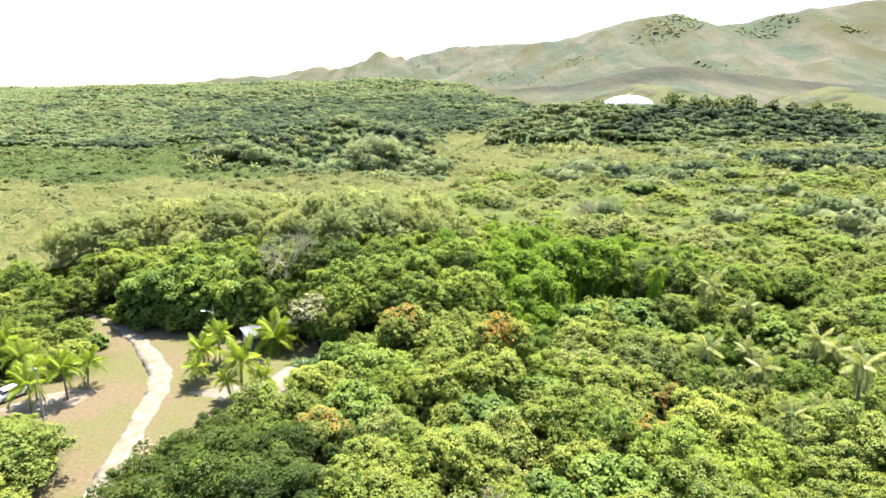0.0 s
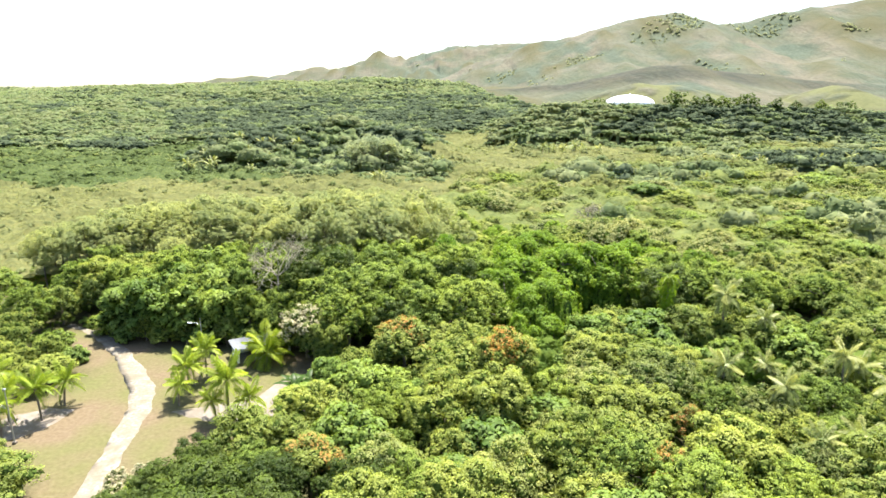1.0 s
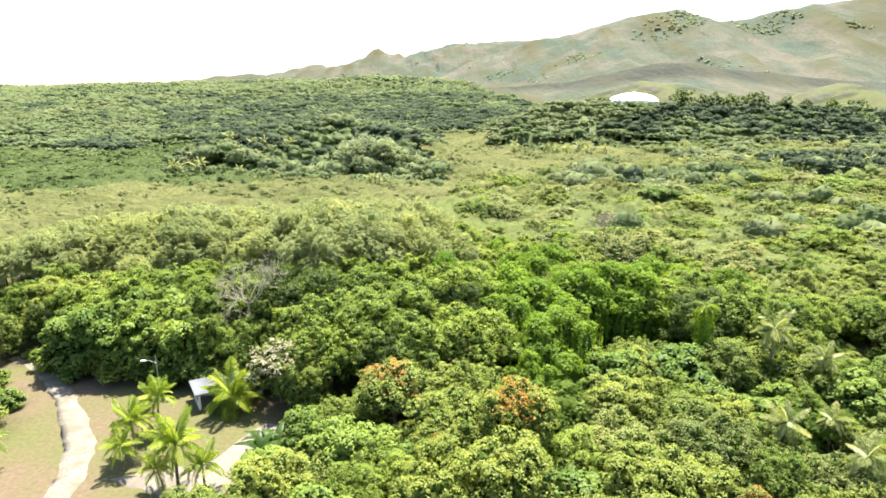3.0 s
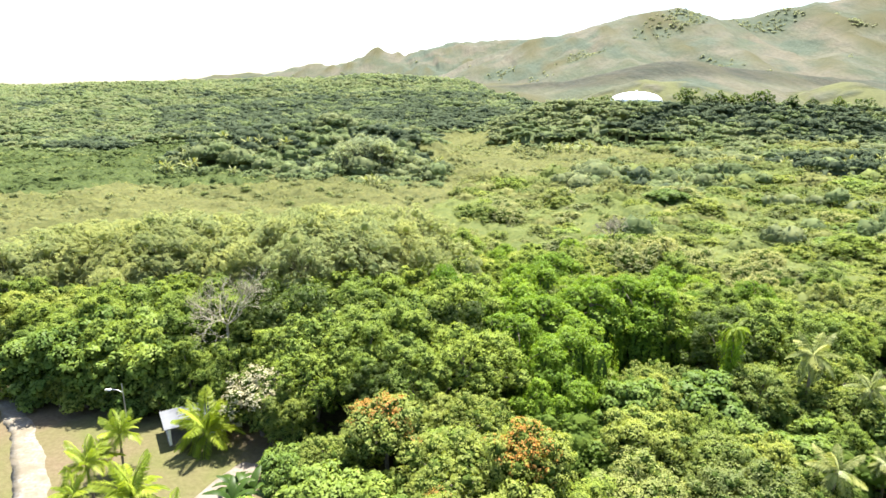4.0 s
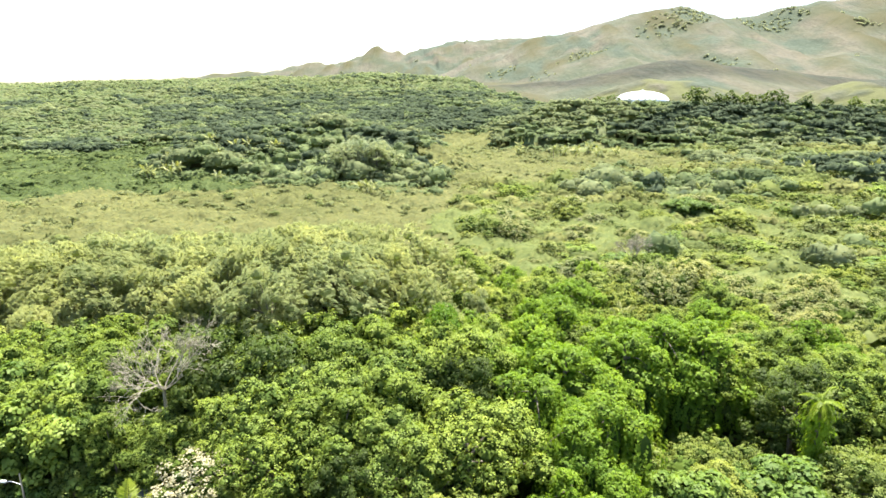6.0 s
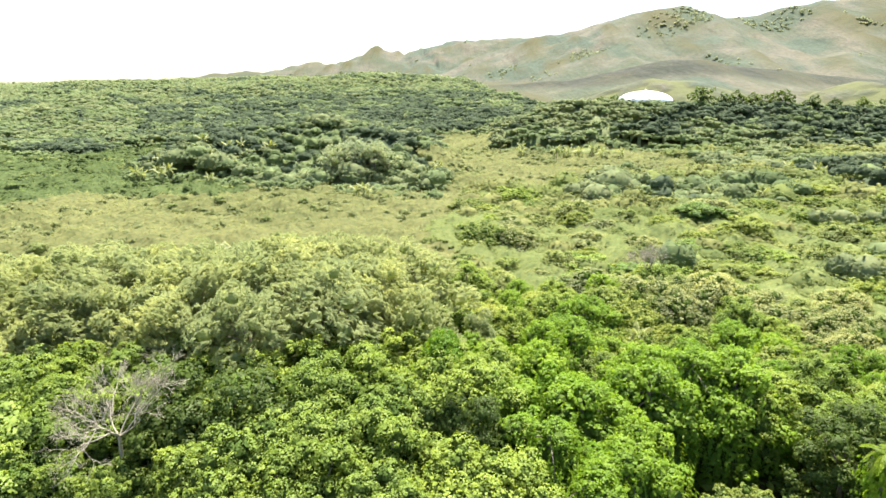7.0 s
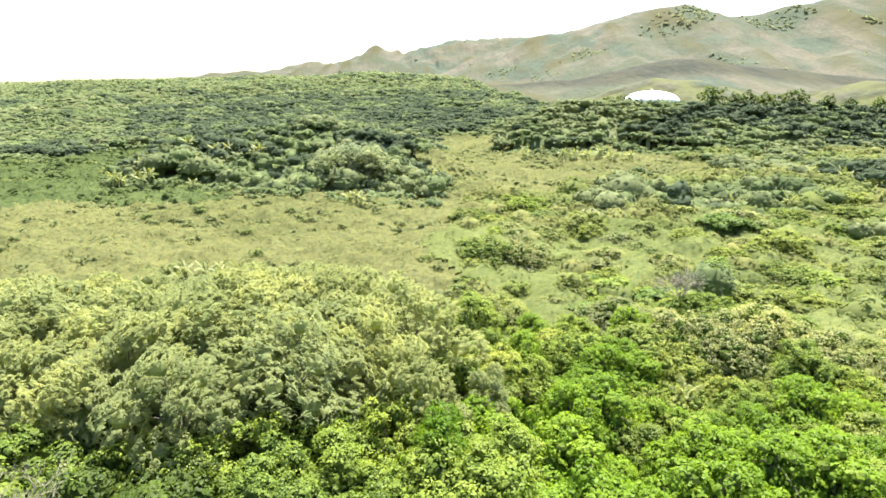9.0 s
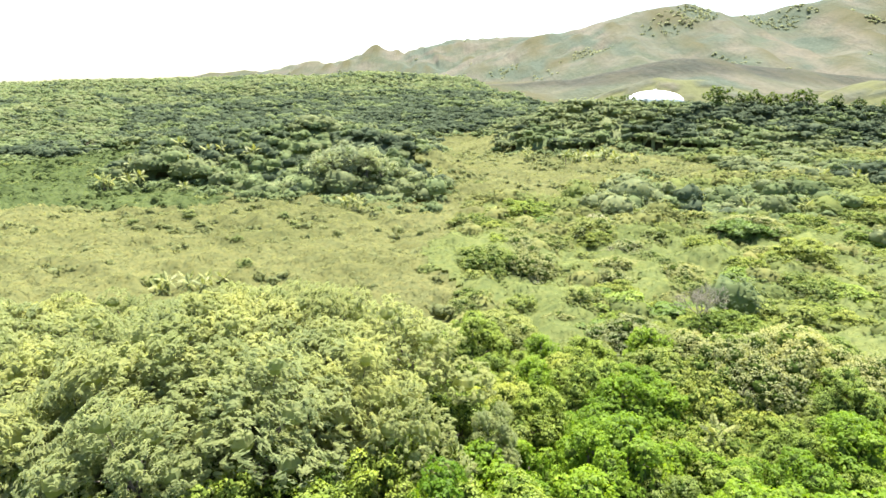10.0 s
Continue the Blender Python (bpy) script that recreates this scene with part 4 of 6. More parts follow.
# trees that stand out
for x, y, kind, top, v, w in [
    (-4.4, 63.5, "flame", 8.2, 0, 1.05), (6.2, 58.0, "flame", 9.3, 0, 0.85), (0.0, 54.5, "flame", 6.6, 0, 0.7), (-10.0, 45.0, "flame", 6.0, 1, 1.2), (21, 50, "flame", 5.6, 1, 1.0), (16.5, 43, "flame", 6.2, 1, 1.0),
    (-16.0, 38.0, "dark", 7.0, 2, 1.45), (-19.5, 33.5, "dark", 6.6, 0, 1.35), (-11.5, 34.5, "dark", 6.8, 2, 1.3), (-12.5, 41.5, "dark", 6.2, 0, 1.1), (-20.5, 40.0, "dark", 4.6, 1, 1.2),
    (-25.4, 44.8, "dry", 2.9, 0, 1.1), (-24.4, 42.2, "dry", 3.4, 0, 1.0), (-24.6, 47.2, "dry", 1.9, 0, 1.2), (-22.4, 38.2, "dark", 5.6, 0, 1.0), (-18.6, 43.6, "dark", 5.6, 2, 1.15), (-21.6, 43.0, "dark", 4.6, 1, 1.2), (-21.8, 34.6, "dark", 5.8, 2, 1.1), (-22.8, 46.0, "shrub", 2.2, 1, 1.0),
    (-35.0, 42.0, "light", 5.2, 2, 1.6), (-33.0, 36.5, "light", 4.8, 0, 1.35), (-40, 44.5, "mid", 4.8, 2, 1.35), (-38.5, 39, "light", 5.2, 2, 1.3),
    (-16.3, 89.5, "casuarina", 16.2, 0, 0.95), (-19.4, 95.5, "casuarina", 16.2, 1, 1.1), (-10.0, 93.5, "casuarina", 16.4, 0, 1.1), (-24.3, 92.5, "casuarina", 14.0, 2, 1.0), (-29.1, 95.5, "casuarina", 13.7, 1, 1.1),
    (-13.5, 95.0, "casuarina", 15.0, 2, 1.1), (-5.9, 98.5, "casuarina", 14.1, 1, 1.1), (-5.0, 97.0, "casuarina", 15.2, 0, 1.0), (-22.0, 94.0, "casuarina", 16.0, 0, 1.1), (-33.4, 99.0, "casuarina", 12.6, 2, 1.0),
    (-39.4, 95.0, "casuarina", 9.9, 1, 1.1), (-16.0, 97.0, "casuarina", 15.2, 2, 1.1), (-28.0, 98.0, "casuarina", 14.5, 0, 1.1), (-40.5, 93.0, "casuarina", 10.5, 2, 1.1), (-10.5, 101.0, "casuarina", 14.0, 1, 1.1), (-49.6, 97.0, "casuarina", 9.4, 0, 1.0),
    (-35.0, 99.0, "casuarina", 10.5, 1, 1.1), (-51.0, 96.0, "casuarina", 10.0, 2, 1.0), (-1.5, 95.0, "casuarina", 13.0, 2, 0.8), (4.5, 99.0, "casuarina", 9.5, 1, 0.8), (-45.3, 97.0, "casuarina", 9.2, 1, 0.9),
    (-41.0, 89.0, "mid", 8.2, 1, 1.0), (-35.5, 89.0, "mid", 10.2, 2, 1.0), (-30.5, 88.2, "mid", 10.4, 0, 1.0), (-26.0, 87.4, "mid", 10.6, 1, 1.1), (-21.0, 87.8, "mid", 10.8, 2, 1.0), (-16.4, 86.6, "mid", 10.8, 0, 1.0), (-11.8, 89.4, "mid", 10.8, 1, 1.1), (-7.6, 91.6, "mid", 10.6, 2, 0.9), (-2.8, 93.0, "mid", 10.6, 0, 0.9), (-24.0, 91.8, "mid", 9.8, 0, 0.9), (-14.2, 93.0, "mid", 10.0, 1, 1.0),
    (-37.0, 83.5, "mid", 10.6, 0, 1.0), (-31.5, 83.5, "mid", 10.6, 1, 1.05), (-26.8, 82.8, "mid", 10.8, 2, 1.0), (-21.5, 82.5, "mid", 10.6, 0, 1.0), (-17.8, 79.2, "dark", 10.4, 0, 0.95), (-13.0, 78.2, "mid", 10.6, 2, 1.0), (-9.5, 84.5, "mid", 11.2, 0, 1.0), (-4.2, 82.2, "mid", 10.8, 2, 1.05), (-3.2, 78.0, "mid", 10.4, 1, 1.1), (2.0, 80.5, "dark", 10.2, 0, 0.95), (-26.5, 78.8, "mid", 9.4, 1, 1.0), (-45.5, 86.0, "mid", 8.1, 0, 1.0), (-5.5, 87.0, "mid", 11.0, 1, 1.1),
    (2.5, 74.5, "mid", 9.6, 2, 1.15), (-2.5, 73.0, "mid", 9.0, 0, 1.1), (-8.5, 79.5, "mid", 10.2, 0, 1.15), (-12.0, 73.0, "mid", 8.8, 2, 1.05), (-6.0, 70.8, "dark", 7.6, 1, 0.95), (-16.4, 71.6, "dry", 7.0, 0, 1.25), (-15.2, 70.0, "light", 6.0, 1, 0.85), (-16.5, 76.5, "mid", 8.6, 1, 1.0),
    (0.0, 89.0, "vine", 11.4, 0, 0.8), (10.0, 75.5, "vine", 8.0, 0, 1.1), (13.5, 77.0, "vine", 8.4, 1, 1.2), (7.5, 79.0, "vine", 9.0, 0, 1.1), (20.5, 87.0, "vine", 10.6, 0, 1.1), (11.0, 84.0, "vine", 9.6, 1, 1.2),
    (10.5, 96.0, "vine", 9.6, 0, 0.9), (24.6, 87.4, "vine", 10.2, 1, 1.2), (16.8, 85.6, "vine", 10.4, 1, 1.1), (14.6, 80.6, "vine", 8.6, 1, 1.1), (18.2, 89.5, "vine", 10.0, 0, 1.0), (5.0, 84.5, "vine", 9.4, 1, 1.2), (22.0, 91.0, "vine", 8.4, 1, 1.2), (9.0, 90.5, "vine", 9.5, 1, 1.1), (4.5, 93, "vine", 8.5, 2, 1.2), (13.5, 72.2, "vine", 5.2, 2, 1.3), (9.0, 71.3, "vine", 5.8, 2, 1.2),
    (29.5, 79.5, "dark", 9.6, 0, 1.05), (33.5, 81.5, "mid", 9.4, 2, 1.1), (38.5, 79.0, "mid", 8.8, 0, 1.1), (27.0, 87.5, "mid", 8.6, 2, 1.1), (36.5, 84.5, "mid", 8.8, 0, 1.1), (43.0, 82.0, "mid", 8.2, 2, 1.1),
    (19.5, 93.5, "mid", 7.6, 0, 1.1), (24.5, 95.5, "vine", 7.6, 0, 1.1), (15.0, 95.0, "light", 7.2, 0, 1.1), (19.0, 88.5, "vine", 8.0, 1, 1.1), (28.5, 92.5, "mid", 7.4, 2, 1.0), (33.0, 96.0, "light", 6.8, 0, 1.1), (12.0, 100.5, "vine", 7.4, 0, 1.0), (20.0, 100.0, "light", 6.6, 2, 1.1), (27.0, 101.0, "mid", 6.6, 0, 1.1),
    (-3.5, 101.0, "mid", 9.6, 0, 0.9), (1.5, 104.0, "mid", 8.4, 2, 1.0), (-8.5, 106.5, "light", 9.0, 0, 0.9), (5.0, 108.0, "light", 7.4, 1, 1.0), (-1.5, 109.5, "mid", 7.6, 1, 1.0), (8.5, 105.0, "mid", 7.4, 0, 1.0),
    (28.5, 111.5, "tan", 9.2, 0, 1.05), (34.0, 113.5, "tan", 8.8, 1, 1.1), (39.5, 112.0, "tan", 7.6, 0, 1.2), (36.5, 118.0, "tan", 7.6, 1, 1.2), (26.0, 116.5, "tan", 7.8, 1, 1.1), (47.0, 108.0, "tan", 6.6, 0, 1.2), (52.0, 114.0, "tan", 6.4, 1, 1.2), (44.0, 101.0, "tan", 6.4, 1, 1.1),
]:
    plant(kind, x, y, top, v, w)

# a leafy fringe along the western and eastern edge of the clearing
for x, y, kind, top, v, w in [
    (-43.8, 63.0, "light", 3.6, 1, 1.0), (-45.0, 79.6, "shrub", 3.0, 1, 1.2), (-41.0, 77.6, "shrub", 3.2, 2, 1.2), (-38.6, 76.9, "light", 4.0, 1, 0.9), (-35.8, 76.6, "shrub", 3.0, 0, 1.3), (-32.8, 75.8, "light", 3.8, 1, 0.9), (-30.2, 75.4, "shrub", 3.2, 2, 1.2), (-27.4, 75.0, "light", 4.2, 1, 0.9), (-24.6, 74.8, "shrub", 3.0, 1, 1.2), (-18.6, 74.4, "shrub", 3.4, 0, 1.2), (-42.0, 79.2, "blue", 7.0, 0, 1.0), (-37.8, 78.6, "blue", 8.4, 0, 0.95), (-33.2, 77.8, "blue", 8.0, 0, 1.0), (-28.6, 77.0, "blue", 7.6, 0, 0.95), (-36.0, 81.5, "blue", 9.4, 0, 0.9), (-30.6, 81.0, "blue", 9.2, 0, 0.9), (-44.2, 66.5, "shrub", 2.8, 0, 1.2), (-46.5, 69.5, "light", 3.8, 0, 0.95), (-48.0, 72.5, "shrub", 3.0, 1, 1.2), (-47.5, 63.8, "light", 4.2, 0, 1.0), (-51.0, 66.5, "light", 4.6, 2, 1.0),
    (-51.5, 60.5, "light", 4.0, 1, 1.1), (-52.0, 71.0, "light", 4.6, 2, 1.0), (-55.5, 63.5, "blue", 4.4, 0, 1.1), (-56.0, 68.0, "light", 5.0, 0, 1.0), (-54.5, 75.0, "light", 5.0, 2, 1.0), (-58.5, 72.0, "light", 5.0, 2, 1.1), (-44.0, 70.3, "shrub", 2.2, 2, 1.1),
    (-56.5, 56.5, "light", 4.4, 0, 1.1), (-59.0, 77.5, "light", 5.5, 0, 1.0), (-53.0, 82.5, "light", 5.9, 0, 1.0), (-57.5, 84.5, "light", 5.0, 0, 1.0), (-48.5, 84.5, "dark", 6.7, 0, 0.9), (-43.0, 80.5, "mid", 7.2, 1, 1.0), (-38.5, 80.0, "mid", 8.6, 0, 0.95), (-33.8, 79.2, "mid", 8.6, 0, 0.95), (-29.0, 78.0, "mid", 8.4, 1, 1.0), (-25.0, 76.8, "mid", 7.6, 1, 1.0), (-20.5, 76.3, "mid", 7.4, 0, 0.95),
    (-13.2, 69.0, "light", 5.6, 1, 0.8), (-12.6, 65.8, "shrub", 2.8, 2, 1.2), (-11.6, 61.5, "blue", 4.6, 0, 0.95), (-13.8, 56.5, "blue", 4.2, 1, 1.1), (-16.8, 51.5, "blue", 4.0, 0, 1.0), (-20.5, 47.5, "dark", 4.2, 0, 0.95), (-23.5, 44.0, "shrub", 2.4, 1, 1.1),
    (-24.8, 40.5, "shrub", 2.2, 0, 1.1), (-34.6, 44.5, "shrub", 2.6, 0, 1.3), (-37.5, 47.5, "light", 3.6, 1, 1.1), (-42.5, 48.2, "light", 3.8, 0, 1.1), (-47.5, 47.0, "mid", 4.2, 2, 1.1),
]:
    plant(kind, x, y, top, v, w)
for x, y, s in [(-30, 229, 1.15), (-25, 231, 1.25), (-20.5, 230, 1.2), (-33, 234, 1.2), (-27, 236, 1.3), (-22, 237, 1.2), (-17, 234, 1.0)]:
    plant("pale_casuarina", x, y, 12.5 * s, None, 1.25)

for x, y, top in [(-165, 340, 7.0), (-168.5, 341, 6.2), (-161, 342, 6.0)]:
    plant("withered", x, y, top, 0, 1.3)

# the rest of the wood, filled in between
def stand(x, y):
    """What grows at a place: kind and height, or None."""
    if edge_distance(x, y, CLEARING) < 2.2 or edge_distance(x, y, GLADE) < 2.5:
        return None
    r = rng.uniform()
    if 3 < x < 26 and (73 if x < 15 else 86) < y < 98 and r < 0.45:
        return "vine", rng.uniform(5.0, 9.8)
    if y < 62 and x > -24:                                     # wood in front
        if x < -6 and y < 48:
            return ("dark", 6.4) if r < 0.75 else ("mid", 6.6)
        if -14 < x < 0 and y > 45:
            return ("blue", 5.4) if r < 0.5 else (("light", 6.0) if r < 0.8 else ("mid", 5.8))
        if x > 24 and y > 45:
            return ("light", 5.0) if r < 0.42 else (("shrub", 2.8) if r < 0.54 else (("olive", 5.2) if r < 0.78 else ("mid", 5.2)))
        if rng.uniform() < 0.26:
            return "olive", 6.6
        return ("light", 7.0) if r < 0.66 else (("mid", 7.0) if r < 0.93 else ("blue", 5.6))
    if x <= -24 and y < 74:                                    # west of the clearing
        return ("light", 4.4) if r < 0.7 else (("mid", 4.6) if r < 0.85 else ("blue", 4.0))
    if 15 < x < 26 and 78 < y < 85.5:                          # hollow before the creepers
        return None
    if 26 <= x < 52 and 75 < y < 85:
        return ("shrub", 1.8) if r < 0.5 else None
    if 14 < x < 60 and 62 <= y < 75:
        return ("light", 6.0) if r < 0.55 else (("blue", 5.4) if r < 0.8 else ("mid", 6.2))
    if x > 4 and y < (71.5 if x < 15 else 78):                                       # low shrubs before the creepers
        return ("light", 4.6) if r < 0.34 else (("blue", 4.2) if r < 0.58 else (("olive", 4.6) if r < 0.76 else ("shrub", 3.2)))
    if y < 72:
        return ("light", 6.0) if r < 0.6 else ("blue", 4.8)
    if y > 93.5 and x < 3:
        return None
    if y > 94.5 and x < 1:
        return ("casuarina", 12.0 - 0.05 * abs(x + 12)) if r < 0.9 else ("mid", 7.5)
    if x > 42:
        return ("light", 5.6) if r < 0.35 else (("olive", 5.6) if r < 0.8 else ("mid", 6.4))
    if x > 4 and y > 90:
        return ("mid", 6.8) if r < 0.28 else (("light", 6.4) if r < 0.55 else (("vine", 6.8) if r < 0.93 else ("blue", 5.4)))
    if x > 24:
        return ("mid", 8.2) if r < 0.3 else (("olive", 7.2) if r < 0.6 else ("light", 7.4))
    if x < -40:
        return ("mid", 8.0) if r < 0.7 else ("light", 7.0)
    if x < -24 and y < 84:
        return ("dark", 10.0) if r < 0.2 else ("mid", 10.0)
    return ("mid", 10.6) if r < 0.8 else ("dark", 10.6)


belt = np.random.default_rng(19)
for row in range(5):
    for step_x in range(19):
        x, y = -64 + 3.6 * step_x + belt.uniform(-1.3, 1.3), 96.0 + 3.9 * row + belt.uniform(-1.3, 1.3)
        if x > 1.5 - 0.25 * (y - 96) or x < -0.72 * y or any((x - a) ** 2 + (y - b) ** 2 < 7.5 for a, b, c in TAKEN):
            continue
        plant("casuarina", x, y, (15.3 - 0.12 * max(0, y - 103) - 0.13 * max(0, -30 - x) - 0.25 * max(0, x + 3)) * belt.uniform(0.86, 1.1), None, belt.uniform(1.05, 1.3))

tries = 0
count = 0
while tries < 16000 and count < 270:
    tries += 1
    y = 28 + 92 * rng.uniform()
    x = rng.uniform(-1, 1) * (8 + 0.76 * y)
    if y > 104 and x > 1 and abs(x) > 40:
        continue
    got = stand(x, y)
    if got is None:
        continue
    kind, top = got
    need = {"shrub": 1.3, "blue": 1.6, "vine": 1.25, "casuarina": 2.5}.get(kind, 2.0)
    if any((x - a) ** 2 + (y - b) ** 2 < (need + 0.55 * c) ** 2 for a, b, c in TAKEN):
        continue
    plant(kind, x, y, top * rng.uniform(0.76, 1.18), None, rng.uniform(1.0, 1.22))
    count += 1


# rounded bushes and small trees over the eastern scrub
bush_rng = np.random.default_rng(53)
sown = 0
BUSH_LABEL = {"mid": "mid-green rounded bush in the scrub", "light": "yellow-green rounded bush in the scrub", "blue": "blue-green large-leaved bush in the scrub", "olive": "olive-green domed bush in the scrub",
              "tan": "tan-olive domed bush in the scrub", "dry": "half-bare greyish bush in the scrub", "shrub": "small leafy bush in the scrub"}
for _ in range(9000):
    y = 99 + 108 * bush_rng.uniform() ** 1.15
    x = bush_rng.uniform(3, 0.78 * y + 10)
    if sown >= 400 or int(cover_kind(np.array([x]), np.array([y]))[0]) not in (2, 5) or any((x - a) ** 2 + (y - b) ** 2 < (1.5 + 0.55 * c) ** 2 for a, b, c in TAKEN):
        continue
    greenness = float(fbm(np.array([x / 17]), np.array([y / 17]), 121, 3)[0]) + bush_rng.normal() * 0.06
    pick = bush_rng.uniform()
    if greenness > 0.50:
        kind = "mid" if pick < 0.35 else ("light" if pick < 0.75 else "blue")
    elif greenness > 0.40:
        kind = "light" if pick < 0.5 else ("olive" if pick < 0.85 else "shrub")
    else:
        kind = "tan" if pick < 0.40 else ("olive" if pick < 0.90 else "dry")
    tall = bush_rng.uniform(3.0, 5.4) + 1.6 * (bush_rng.uniform() < 0.16)
    bush = plant(kind, x, y, tall * (0.7 if kind in ("shrub", "dry") else 1.0), None, bush_rng.uniform(1.35, 2.1))
    bush.name = "bush"
    tagged(bush, BUSH_LABEL[kind], "bush", "bushes over the scrub")
    sown += 1


def put(proto, x, y, turn, scale, group=""):
    ob = copy_thing(proto, pose(x, y, float(land(x, y)), 0, 0, turn))
    ob.scale = (scale,) * 3
    return tagged(ob, group=group)


for k, (x, y, s) in enumerate([(-27.2, 59.9, 0.9), (-27.0, 62.3, 1.05), (-27.4, 64.4, 0.85), (-26.8, 66.4, 1.05), (-22.3, 57.2, 0.8), (-21.0, 57.0, 1.35), (-19.0, 57.3, 0.95), (-21.2, 70.4, 1.7),
                            (-39.0, 60.0, 1.05), (-39.4, 57.0, 1.1), (-41.2, 54.0, 1.15), (-42.5, 56.8, 1.0), (-46, 61, 1.2), (-50, 63, 1.2)]):
    put(YOUNG_PALMS[2 if k == 7 else k % 2], x, y, 47 * k, s, "young palms in the clearing")
for k, (x, y, s, v) in enumerate([(33.5, 71.5, 1.15, 0), (27.5, 58.5, 1.0, 1), (31.0, 53.5, 1.0, 1), (38.5, 57.0, 0.95, 0), (41.5, 58.5, 0.95, 1), (37.5, 49.0, 1.1, 0), (29.5, 46.0, 0.9, 1), (33.0, 46.5, 0.9, 1), (33.0, 60.5, 0.8, 1),
                               (23.5, 33.0, 0.8, 1), (36.8, 68, 0.9, 0), (21.5, 101.5, 0.8, 0)]):
    put(OLD_PALMS[v], x, y, 61 * k, s, "palms among the trees")
palm_rng = np.random.default_rng(77)
for x0, x1, y0, y1, number, low, high in ((-41, -32, 142, 149, 8, 0.5, 0.7), (-98, -56, 224, 262, 15, 0.75, 1.0), (30, 74, 284, 300, 13, 0.75, 1.05), (108, 170, 222, 246, 10, 0.8, 1.0), (60, 88, 196, 208, 5, 0.7, 0.85), (-14, 2, 236, 250, 4, 0.7, 0.9), (-27, -18, 203, 209, 3, 0.6, 0.8)):
    for _ in range(number):
        put(FAR_PALMS[int(palm_rng.integers(2))], palm_rng.uniform(x0, x1), palm_rng.uniform(y0, y1), palm_rng.uniform(0, 360), palm_rng.uniform(low, high), "palms in the scrub")
for k, (x, y, s) in enumerate([(-15.4, 60.0, 1.1), (-14.4, 61.2, 1.15), (-15.7, 61.8, 0.95), (-36.8, 78.0, 0.9), (-34.5, 77.2, 1.0), (-31.5, 76.2, 0.9), (-29.0, 75.4, 0.9), (-5.0, 68.0, 1.1), (-3.5, 68.6, 1.0)]):
    put(BANANAS[k % 2], x, y, 83 * k, s, "banana plants at the wood's edge")
put(WRAPPED, 27.7, 74.4, 20, 1.0)
put(DEAD, -21.4, 78.0, 30, 1.16)
put(SMALL_DEAD, 30.5, 126.5, 30, 1.35)
put(SMALL_DEAD, 2.5, 30.5, 130, 1.1)
for group in (*KIND.values(), YOUNG_PALMS, OLD_PALMS, BANANAS, FAR_PALMS, [DEAD, SMALL_DEAD, WRAPPED]):
    for proto in group:
        remove_thing(proto)


